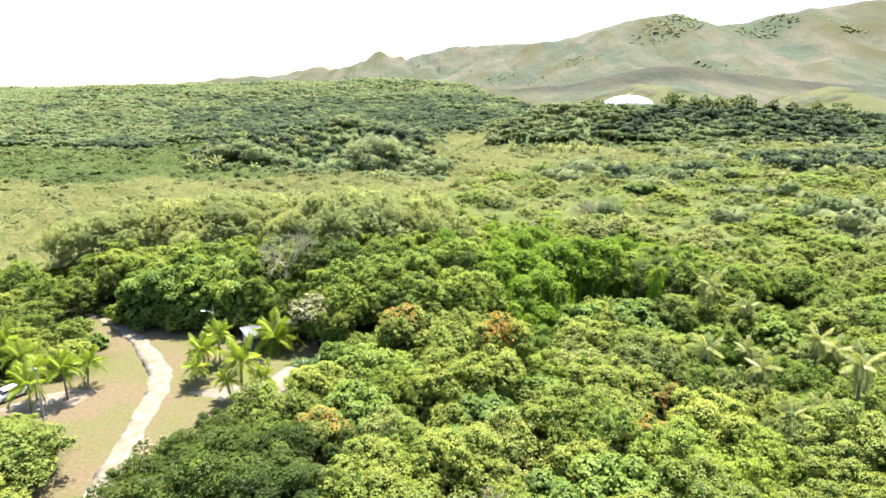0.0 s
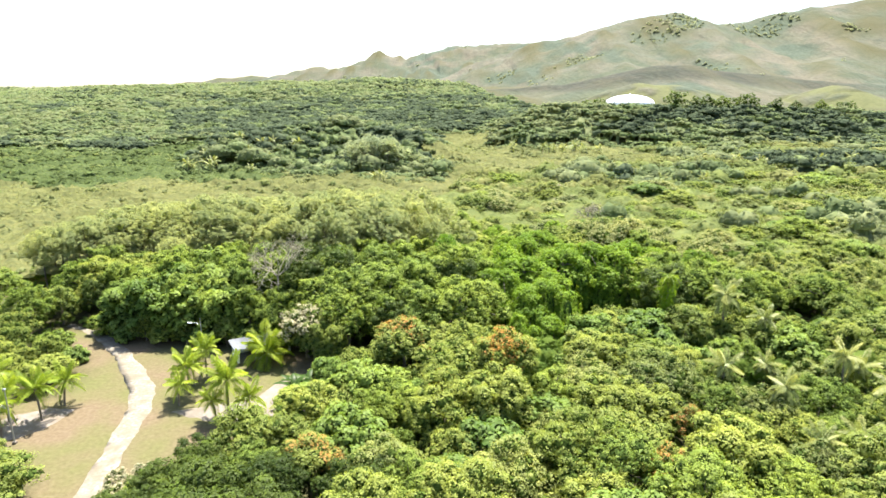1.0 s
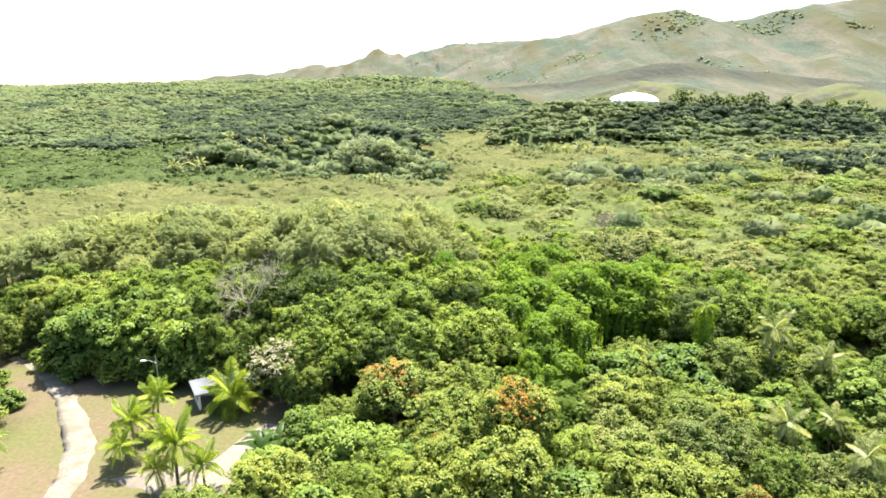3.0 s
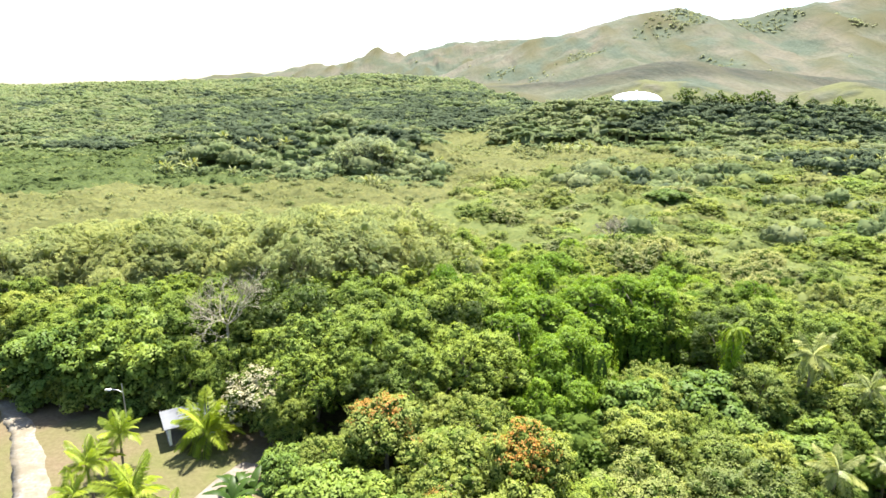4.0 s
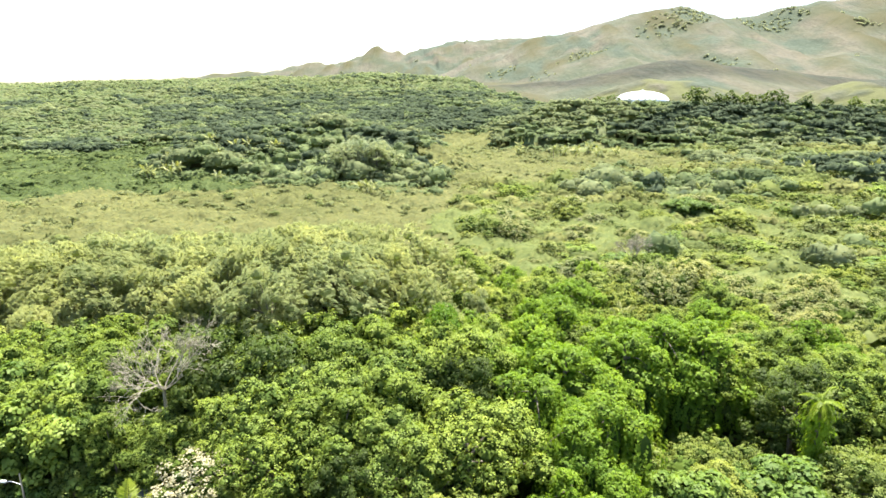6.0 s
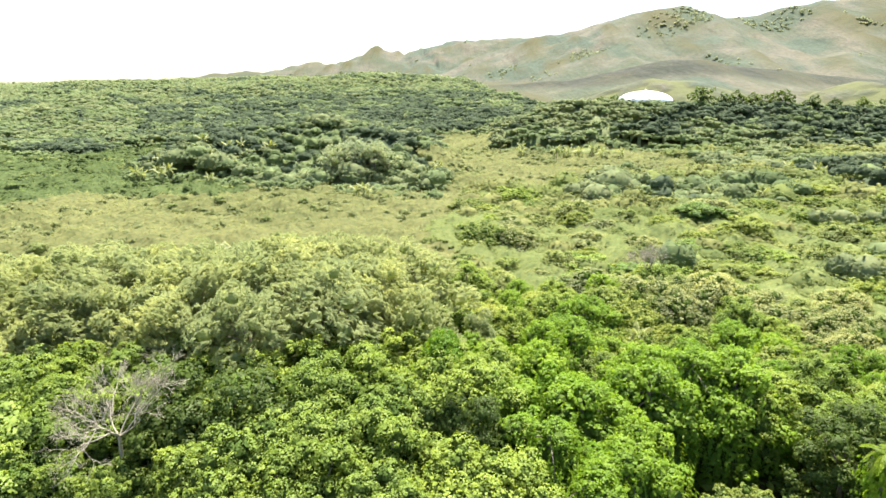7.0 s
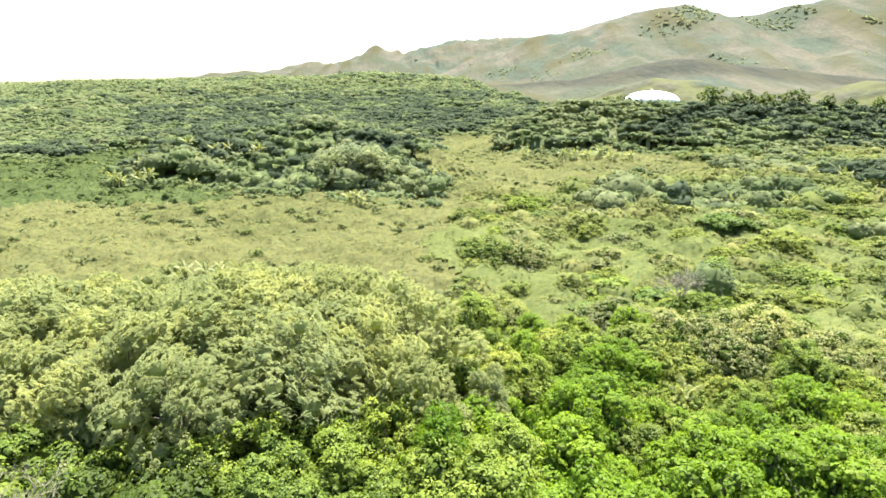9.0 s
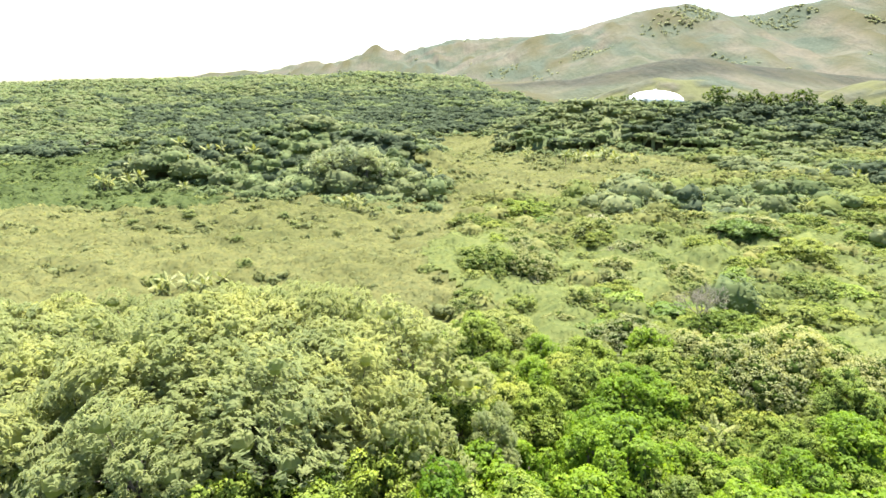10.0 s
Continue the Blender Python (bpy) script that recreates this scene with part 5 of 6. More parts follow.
# ---- woods and scrub further off ----
def canopy(name, material, X, Y, R, H, label, category, seed, fine=0.0046, cover=1.0, shell=True, least=0.34, drape=False):
    """Many crowns as one mesh: for each a rough dome with tufts of leaves on it, coarser with distance."""
    rg = np.random.default_rng(seed)
    D = np.hypot(X, Y - 45)
    size = np.clip(D * fine, least, 3.2)
    Z = land(X, Y)
    depth = np.minimum(R * (0.85 - 0.48 * step(D, 140, 290)), H * 0.8)
    tint = rg.uniform(0, 1, len(X))

    def bulge(d, i):
        return 1 + 0.20 * np.sin(d[:, 0] * 5 + i * 1.7) * np.sin(d[:, 1] * 6 + i) + 0.14 * np.sin(d[:, 2] * 7 + i * 0.6 + d[:, 0] * 3)

    def on_dome(d, i, out):
        b = bulge(d, i) * out
        x, y = X[i] + d[:, 0] * R[i] * b, Y[i] + d[:, 1] * R[i] * b
        return np.stack([x, y, (land(x, y) if drape else Z[i]) + np.maximum(0.05, H[i] - depth[i] * (1 - d[:, 2] * b))], -1)

    per = 6
    count_ = np.maximum(3, (cover * 2.6 * R * np.maximum(R, H * 0.6) / (0.34 * size ** 2) / per)).astype(int)
    idx = np.repeat(np.arange(len(X)), count_)
    d = unit(rg.normal(size=(len(idx), 3)))
    d[:, 2] = np.abs(d[:, 2]) * 1.1 - 0.22
    back = d[:, 1] > 0.5
    d[back, 1] *= -1
    P = on_dome(d, idx, rg.uniform(0.86, 1.02, len(idx)))
    idx, d, P = np.repeat(idx, per), np.repeat(d, per, 0), np.repeat(P, per, 0)
    n = len(idx)
    lift = step(D[idx], 120, 320)[:, None]
    up = np.array([0, 0, 1.0])
    e = unit(d * 0.5 + up * 0.45 + unit(rg.normal(size=d.shape)) * 0.9)
    P = P + e * (size[idx] * rg.uniform(0.5, 1.25, n))[:, None] * np.array([1, 1, 0.8])
    N = e * 0.45 + d * 0.25 + up * (0.55 + 0.25 * lift) + rg.normal(size=d.shape) * 0.18
    q = leaf_quads(rg, P, N, size[idx] * 1.35, 0.8, 0.02)
    V, F, T = q.reshape(-1, 3), np.arange(n * 4).reshape(-1, 4), np.repeat(tint[idx], 4)
    G = np.repeat(unit(e * 0.55 + d * 0.45 + up * (0.35 + 0.9 * lift) + rg.normal(size=d.shape) * 0.14), 4, 0)
    if shell:
        m, rings = 7, 4
        a, e = np.meshgrid(np.arange(m) / m * 2 * np.pi, np.linspace(-0.35, 1.5, rings), indexing="xy")
        base = np.stack([np.cos(a) * np.cos(e), np.sin(a) * np.cos(e), np.sin(e)], -1).reshape(-1, 3)
        i = np.repeat(np.arange(len(X)), len(base))
        W = on_dome(np.tile(base, (len(X), 1)), i, 0.80)
        p, j = np.meshgrid(np.arange(rings - 1), np.arange(m), indexing="ij")
        f = np.stack([p * m + j, p * m + (j + 1) % m, (p + 1) * m + (j + 1) % m, (p + 1) * m + j], -1).reshape(-1, 4)
        f = (f[None] + (np.arange(len(X)) * len(base))[:, None, None]).reshape(-1, 4)
        V, F, T, G = np.concatenate([V, W]), np.concatenate([F, f + len(V)]), np.concatenate([T, tint[i]]), np.concatenate([G, np.tile(base, (len(X), 1))])
    ob = new(name, mesh_of(name, V, F, material, True, G, tint=T))
    return tagged(ob, label, category, kind="stuff")


def scatter(seed, spacing, x0, x1, y0, y1, wedge=0.80):
    """A jittered grid of places inside the wedge that the flight looks into."""
    rg = np.random.default_rng(seed)
    X, Y = np.meshgrid(np.arange(x0, x1, spacing), np.arange(y0, y1, spacing))
    X = X.ravel() + rg.uniform(-0.45, 0.45, X.size) * spacing
    Y = Y.ravel() + rg.uniform(-0.45, 0.45, Y.size) * spacing
    ok = np.abs(X) < wedge * Y + 14
    return X[ok], Y[ok], rg


def sward(name, material, code, x0, x1, y0, y1, label, seed, number=130000, fine=0.0046, lift=0.5):
    """A close cover of tall reeds and low growth: an uneven sheet with blades on it, coarser with distance."""
    rg = np.random.default_rng(seed)

    def rise(X, Y):
        return lift + 4.4 * np.maximum(0, fbm(X / 8, Y / 8, 90, 4) - 0.2) + 1.5 * smooth_noise(X / 2.3, Y / 2.3, 93) + 0.9 * smooth_noise(X / 1.0, Y / 1.0, 94)

    def shade_of(X, Y):
        return np.clip((fbm(X / 16, Y / 16, 97, 4) - 0.25) * 2.2, 0, 1)

    ys = [98.0]
    while ys[-1] < 420:
        ys.append(ys[-1] + max(1.1, (ys[-1] - 45) * 0.012))
    ys = np.array(ys)
    u = np.linspace(-0.88, 0.88, 260)
    Yg = np.repeat(ys[:, None], 260, 1)
    Xg = u[None] * (ys[:, None] + 10)
    Zg = land(Xg, Yg) + rise(Xg, Yg) * 0.92
    i, j = np.meshgrid(np.arange(len(ys) - 1), np.arange(259), indexing="ij")
    F = np.stack([i * 260 + j, i * 260 + j + 1, (i + 1) * 260 + j + 1, (i + 1) * 260 + j], -1).reshape(-1, 4)
    mine = np.isin(cover_kind(Xg, Yg), code)
    F = F[mine.ravel()[F[:, 0]]]
    used = np.unique(F)
    renum = np.zeros(Xg.size, int)
    renum[used] = np.arange(len(used))
    V = np.stack([Xg, Yg, Zg], -1).reshape(-1, 3)[used]
    F = renum[F]
    T = shade_of(V[:, 0], V[:, 1])

    X, Y = rg.uniform(x0, x1, number * 8), rg.uniform(y0, y1, number * 8)
    D = np.hypot(X, Y - 45)
    ok = (rg.uniform(size=len(X)) < (90 / D) ** 2) & (np.abs(X) < 0.8 * Y + 14)
    X, Y = X[ok], Y[ok]
    ok = np.isin(cover_kind(X, Y), code)
    X, Y = X[ok][:number], Y[ok][:number]
    n = len(X)
    P = np.stack([X, Y, land(X, Y) + rise(X, Y) * rg.uniform(0.98, 1.05, n)], -1)
    e = 0.8
    gx, gy = (rise(X + e, Y) - rise(X - e, Y)) / (2 * e), (rise(X, Y + e) - rise(X, Y - e)) / (2 * e)
    N = np.stack([-gx, -gy, np.ones(n)], -1) + rg.normal(size=(n, 3)) * 0.25
    q = leaf_quads(rg, P, N, np.clip(np.hypot(X, Y - 45) * fine, 0.26, 3), 0.4, 0.01)
    tint = np.clip(shade_of(X, Y) + rg.normal(size=n) * 0.18, 0, 1)
    F = np.concatenate([np.arange(n * 4).reshape(-1, 4), F + n * 4])
    e = 1.2
    hx, hy = (rise(V[:, 0] + e, V[:, 1]) - rise(V[:, 0] - e, V[:, 1])) / (2 * e), (rise(V[:, 0], V[:, 1] + e) - rise(V[:, 0], V[:, 1] - e)) / (2 * e)
    soft_up = np.stack([-gx, -gy, np.ones(n)], -1) + rg.normal(size=(n, 3)) * 0.24
    facing = np.concatenate([np.repeat(soft_up, 4, 0), np.stack([-hx, -hy, np.ones(len(V))], -1)])
    me = mesh_of(name, np.concatenate([q.reshape(-1, 3), V]), F, material, True, facing, tint=np.concatenate([np.repeat(tint, 4), T]))
    return tagged(new(name, me), label, "meadow", kind="stuff")


def cells(X, Y, size, seed):
    """Distance to the nearest of a jittered grid of tree tops, in crown radii, and a random value of that tree."""
    gx, gy = np.floor(X / size), np.floor(Y / size)
    best, value = np.full(np.shape(X), 9.0), np.zeros(np.shape(X))
    for ix in (-1, 0, 1):
        for iy in (-1, 0, 1):
            cx, cy = gx + ix, gy + iy
            away = np.hypot(X - (cx + 0.1 + 0.8 * lattice(cx, cy, seed)) * size, Y - (cy + 0.1 + 0.8 * lattice(cx, cy, seed + 1)) * size)
            away = away / (size * (0.55 + 0.55 * lattice(cx, cy, seed + 2)))
            closer = away < best
            best, value = np.where(closer, away, best), np.where(closer, lattice(cx, cy, seed + 3), value)
    return best, value


def canopy_kind(X, Y):
    """The cover, with bare ground about the tank and on the hills as -1."""
    hilly = (np.maximum(ridge(X, Y, FOOTHILL, 0.26), np.maximum(ridge(X, Y, KNOLLS[0], 0.42), ridge(X, Y, KNOLLS[1], 0.42))) > land(X, Y) - 1) & (Y > 500)
    bare = (Y > np.interp(X, [15, 60, 100, 140, 400], [900, 640, 520, 480, 500]) + (fbm(X / 20, Y / 20, 91, 3) - 0.44) * 60) & (X > 10)
    keep = (np.hypot(X - 139, Y - 465) > 24) & ~hilly & ~bare & (Y < 935)
    k = cover_kind(X, Y)
    blot = fbm(X / 9, Y / 9, 141, 3) - 0.44
    k = np.where((k == 3) & (blot > 0.17), 4, np.where((k == 4) & (blot > 0.15), 5, np.where((k == 5) & (blot < -0.15), 4, k)))
    return np.where(keep, k, -1)


def lower_canopy(number=90000):
    """The lower crowns of the far woods, closed and uneven, with leaves on them: a mesh for each kind of wood."""
    rg = np.random.default_rng(351)
    ring = [(4.5, 0), (-4.5, 0), (0, 4.5), (0, -4.5), (3, 3), (-3, -3)]

    def top(X, Y):
        b, v = cells(X, Y, np.where(Y > 440, 9.0, 5.2), 201)
        dome = np.sqrt(np.maximum(0.0, 1 - (0.85 * np.minimum(b, 1.15)) ** 2))
        wooded = np.mean([(cover_kind(X + dx, Y + dy) >= 3).astype(float) for dx, dy in ring], 0)
        return (1.6 + 1.3 * v + 2.0 * dome + 4 * (fbm(X / 14, Y / 14, 33, 3) - 0.44)) * step(wooded, 0.45, 1.0), v

    ys = [118.0]
    while ys[-1] < 930:
        ys.append(ys[-1] + max(1.2, (ys[-1] - 45) * 0.0105))
    ys = np.array(ys)
    cols = 340
    u = np.linspace(-0.84, 0.84, cols)
    Yg = np.repeat(ys[:, None], cols, 1)
    Xg = u[None] * (ys[:, None] + 14)
    rise, tg = top(Xg, Yg)
    V = np.stack([Xg, Yg, land(Xg, Yg) + rise], -1)
    Ng = unit(np.cross(np.gradient(V, axis=1), np.gradient(V, axis=0))).reshape(-1, 3) + np.array([0, 0, 0.3])
    V, tg, kg = V.reshape(-1, 3), tg.ravel(), np.where(rise > 0.2, canopy_kind(Xg, Yg), -1).ravel()
    i, j = np.meshgrid(np.arange(len(ys) - 1), np.arange(cols - 1), indexing="ij")
    F = np.stack([i * cols + j, i * cols + j + 1, (i + 1) * cols + j + 1, (i + 1) * cols + j], -1).reshape(-1, 4)
    Y = 120 + 800 * rg.uniform(0, 1, number * 2) ** 1.9
    X = rg.uniform(-0.82, 0.82, len(Y)) * (Y + 14)
    k = canopy_kind(X, Y)
    ok = np.flatnonzero(k >= 3)[:number]
    X, Y, k = X[ok], Y[ok], k[ok]
    rise, tint = top(X, Y)
    size = np.clip(np.hypot(X, Y - 45) * 0.0036, 0.30, 3.0)
    P = np.stack([X, Y, land(X, Y) + rise + size * rg.uniform(-0.1, 0.5, len(X))], -1)
    q = leaf_quads(rg, P, np.array([0, 0, 0.9]) + rg.normal(size=P.shape) * 0.45, size, 0.75, 0.02)
    G = np.array([0, 0, 1.0]) + rg.normal(size=P.shape) * 0.35
    for code, key, label in ((3, "dark", "dark green lower growth of the hill woods"), (4, "mid", "mid-green lower growth of the far woods"), (5, "light", "light green lower growth of the far woods")):
        f = F[kg[F[:, 0]] == code]
        used = np.unique(f)
        renum = np.zeros(len(V), int)
        renum[used] = np.arange(len(used))
        m = (k == code) & (rise > 0.2)
        n = int(m.sum())
        me = mesh_of("lower_growth", np.concatenate([q[m].reshape(-1, 3), V[used]]), np.concatenate([np.arange(n * 4).reshape(-1, 4), renum[f] + n * 4]), WOODS[key], True,
                     np.concatenate([np.repeat(G[m], 4, 0), Ng[used]]), tint=np.concatenate([np.repeat(tint[m], 4), tg[used]]))
        tagged(new("lower_growth", me), label, "woodland", kind="stuff")


def build_woods():
    lower_canopy()
    sets = [scatter(301, 5.0, -420, 420, 104, 440), scatter(304, 7.6, -900, 900, 440, 940)]
    X, Y = np.concatenate([a[0] for a in sets]), np.concatenate([a[1] for a in sets])
    rg = sets[0][2]
    X = X + (fbm(X / 17, Y / 17, 15, 2) - 0.4) * 6
    k = canopy_kind(X, Y)
    keep = k >= 0
    X, Y, k = X[keep], Y[keep], k[keep]
    n = len(X)
    wide = np.where(Y > 440, 1.45, 1.0)
    R = np.minimum(2.7 + 1.1 * rg.pareto(2.2, n), 6.5) * wide
    even = step(Y, 190, 320)
    H = 6.5 + rg.uniform(-2.0, 2.0, n) * (1 - 0.6 * even) + 5 * (fbm(X / 14, Y / 14, 33, 3) - 0.44) * (1 - 0.5 * even) + (R - 3) * 0.5 * (1 - 0.5 * even)
    swap = rg.uniform(size=n)
    k = np.where((k == 3) & (swap < 0.10), 4, np.where((k == 4) & (swap < 0.14), 5, np.where((k == 4) & (swap > 0.88), 3, np.where((k == 5) & (swap < 0.22), 4, k))))
    for code, key, label in ((3, "dark", "dark green woodland canopy on the hills"), (4, "mid", "mid-green woodland canopy with uneven crowns"), (5, "light", "light green woodland canopy with uneven crowns")):
        s = (k == code) & (Y > 118)
        canopy("woodland", WOODS[key], X[s], Y[s], R[s], H[s], label, "woodland", 310 + code, 0.0029, 0.29, least=0.26)
    X, Y, rg = scatter(302, 3.3, -260, 280, 100, 305)
    k = cover_kind(X, Y)
    n = len(X)
    R = np.minimum(1.3 + 1.1 * rg.pareto(2.0, n), 5.5)
    H = 1.6 + 0.85 * R * rg.uniform(0.8, 1.25, n) + 3.0 * (fbm(X / 15, Y / 15, 47, 3) - 0.3)
    near = step(Y, 205, 165)
    R, H = R * (1 - 0.25 * near), H * (1 - 0.25 * near)
    s = (k == 2) & ((X > 38) | (Y > 116))
    mixed = fbm(X / 12, Y / 12, 44, 3) + rg.normal(size=n) * 0.13
    cuts = np.quantile(mixed, [0.45, 0.8])
    for lo, hi, key, label in ((-9, cuts[0], "scrub_olive", "olive-green scrub of rounded bushes"), (cuts[0], cuts[1], "scrub_light", "light green scrub of rounded bushes"), (cuts[1], 9, "scrub_mid", "mid-green scrub of rounded bushes")):
        u = s & (mixed >= lo) & (mixed < hi)
        canopy("scrub", WOODS[key], X[u], Y[u], R[u], H[u], label, "scrub", 320 + int(lo * 10), 0.0027, 0.50, least=0.2)
    sward("meadow", WOODS["meadow"], 0, -260, 110, 100, 392, "pale yellow-green meadow of tall reeds and scrub", 331, 130000, 0.0036)
    sward("low_scrub", WOODS["low_scrub"], 1, -330, -50, 196, 380, "green low scrub on flat land", 332, 40000)
    sward("scrub_floor", WOODS["scrub_mid"], 2, -10, 290, 100, 305, "pale grass and low growth between bushes", 333, 50000, 0.0040, lift=0.9)
    X, Y, rg = scatter(306, 9.0, -200, 30, 112, 250)
    s = (cover_kind(X, Y) == 0) & (rg.uniform(size=len(X)) < 0.16)
    m = int(s.sum())
    canopy("meadow_bush", WOODS["scrub_mid"], X[s], Y[s], rg.uniform(0.8, 2.0, m), rg.uniform(2.6, 4.4, m), "low green bushes dotted over the meadow", "bush", 334, 0.0030, 0.7, least=0.2)
    X, Y, rg = scatter(314, 2.6, -200, 240, 150, 400)
    s = (cover_kind(X, Y) <= 2) & ((canopy_kind(X, Y + 5) >= 3) | (canopy_kind(X, Y + 9) >= 3)) & (rg.uniform(size=len(X)) < 0.8)
    m = int(s.sum())
    canopy("wood_fringe", WOODS["mid"], X[s], Y[s], rg.uniform(1.4, 2.8, m), rg.uniform(2.2, 4.6, m), "leafy bushes along the foot of the far woods", "bushes", 337, 0.0034, 0.5, least=0.3)
    X, Y, rg = scatter(311, 2.7, -200, 90, 104, 330)
    s = (cover_kind(X, Y) == 0) & (fbm(X / 9, Y / 9, 131, 3) + rg.normal(size=len(X)) * 0.08 > 0.43)
    m = int(s.sum())
    canopy("reed_clump", WOODS["reed"], X[s], Y[s], rg.uniform(0.8, 1.9, m), rg.uniform(2.0, 3.6, m), "pale green clumps of reeds over the meadow", "reeds", 335, 0.0032, 0.5, least=0.24)
    X, Y, rg = scatter(313, 2.9, -20, 130, 104, 215)
    s = (cover_kind(X, Y) == 2) & (fbm(X / 7, Y / 7, 133, 3) + rg.normal(size=len(X)) * 0.08 > 0.36)
    pale = rg.uniform(size=len(X)) < 0.55
    for u, key, label in ((s & pale, "scrub_olive", "olive tussocks of tall grass between bushes"), (s & ~pale, "scrub_mid", "green tussocks and seedlings between bushes")):
        m = int(u.sum())
        canopy("tussocks", WOODS[key], X[u], Y[u], rg.uniform(0.6, 1.7, m), rg.uniform(1.6, 3.0, m), label, "tussocks", 336, 0.0036, 0.5, least=0.24)
    X, Y, rg = scatter(308, 4.4, -330, -50, 196, 345)
    s = (cover_kind(X, Y) == 1) & (rg.uniform(size=len(X)) < 0.75)
    m = int(s.sum())
    canopy("low_bushes", WOODS["low_scrub"], X[s], Y[s], rg.uniform(1.1, 3.4, m), rg.uniform(1.8, 4.0, m), "low green bushes on the flat land, cloud shade in their colour", "scrub", 342, 0.0040, 0.6)
    X, Y, rg = scatter(312, 6.0, -330, -50, 196, 380)
    s = (cover_kind(X, Y) == 1) & (fbm(X / 22, Y / 22, 151, 3) + rg.normal(size=len(X)) * 0.05 > 0.46)
    m = int(s.sum())
    canopy("pale_bushes", WOODS["scrub_mid"], X[s], Y[s], rg.uniform(1.6, 4.2, m), rg.uniform(2.0, 3.8, m), "paler green bushes in drifts over the flat land", "scrub", 343, 0.0036, 0.55)
    X, Y, rg = scatter(307, 2.3, 4, 66, 62, 80)
    s = Y < np.where(X < 15, 72, np.where(X < 25, 77, 74))
    X2, Y2, _ = scatter(309, 2.6, 3, 62, 87, 108)
    X, Y, s = np.concatenate([X, X2]), np.concatenate([Y, Y2]), np.concatenate([s, np.ones(len(X2), bool)])
    m = int(s.sum())
    canopy("thicket", WOODS["thicket"], X[s], Y[s], rg.uniform(1.1, 2.1, m), rg.uniform(2.0, 4.4, m), "low bright green thicket before the creepers", "thicket", 341, 0.0034, 0.6, True, 0.18)
    X, Y, rg = scatter(305, 3.2, -110, 110, 22, 118)
    s = (edge_distance(X, Y, CLEARING) > 1.4) & (edge_distance(X, Y, GLADE) > 1.5)
    m = int(s.sum())
    canopy("undergrowth", WOODS["floor"], X[s], Y[s], rg.uniform(1.4, 2.2, m), rg.uniform(0.6, 2.4, m), "dense green undergrowth on the forest floor", "undergrowth", 340, 0.0050, 0.40, False, 0.48)


build_woods()


# ---- far white tank ----
def storage_tank(x, y, radius, wall, rise, z):
    tank = tagged(new("storage_tank"), "white domed storage tank behind dark trees", "tank")
    tank.matrix_basis = pose(x, y, z)
    a = np.linspace(0, 2 * np.pi, 49)[:-1]

    def lathe(name, profile, material, label=""):
        P = np.array(profile, float)
        V = np.stack([P[:, None, 0] * np.cos(a), P[:, None, 0] * np.sin(a), np.broadcast_to(P[:, None, 1], (len(P), 48))], -1).reshape(-1, 3)
        i, j = np.meshgrid(np.arange(len(P) - 1), np.arange(48), indexing="ij")
        F = np.stack([i * 48 + j, i * 48 + (j + 1) % 48, (i + 1) * 48 + (j + 1) % 48, (i + 1) * 48 + j], -1).reshape(-1, 4)
        return part(name, mesh_of(name, V, F, material, True), tank, label)

    lathe("wall", [(radius, -4), (radius, wall)], TANK_WHITE)
    c = np.linspace(0, 1, 12)
    lathe("dome_roof", [(radius * 1.01, wall - 0.25), *[(max(0.05, radius * 1.01 * np.cos(v * np.pi / 2)), wall + rise * np.sin(v * np.pi / 2)) for v in c]], TANK_WHITE, "shallow white dome roof")
    lathe("vent", [(0.8, wall + rise - 0.2), (0.8, wall + rise + 0.6), (0.05, wall + rise + 0.9)], TANK_WHITE)
    return tank


storage_tank(140, 466, 18.0, 6.2, 6.9, 17.8)


# ---- trees by the tank and scrub on the hills ----
def far_tree(seed, radius, height, label, leaf):
    """A tree far off: trunk and a lumpy crown of coarse leaves."""
    rng = np.random.default_rng(seed)
    P, d, C, R = crown_points(rng, 46, radius, height * 0.42, 11)
    base = height * 0.56
    leaves, face = tuft_leaves(rng, P + np.array([0, 0, base]), d, 9, 0.9, 1.0, 0.7)
    tree = tagged(new("tree"), label, "tree")
    part("trunk", mesh_of("trunk", *limbs(rng, C, base, 0.22, 4), BARK, True), tree)
    part("crown", quad_mesh("crown", leaves, LEAF[leaf], face), tree)
    return tree


FAR_TREES = [far_tree(401, 4.2, 10.0, "dark tree standing beside the white tank", "dark"), far_tree(402, 3.4, 9.0, "dark grey-green tree on the hilltop", "dark")]
far_rng = np.random.default_rng(41)
for x, y, s, v in [(138, 369, 1.25, 0), (143, 371, 0.85, 0), (151, 370, 0.95, 1), (158, 372, 1.05, 1), (166, 370, 1.0, 1), (174, 372, 0.95, 0), (182, 371, 1.15, 0), (199, 372, 1.0, 1), (212, 374, 0.9, 1), (92, 366, 0.85, 0), (86, 368, 0.75, 0), (228, 374, 0.9, 1), (244, 376, 0.95, 0)]:
    put(FAR_TREES[v], x, y, far_rng.uniform(0, 360), s * 1.2, "trees beside the tank")
for proto in FAR_TREES:
    remove_thing(proto)


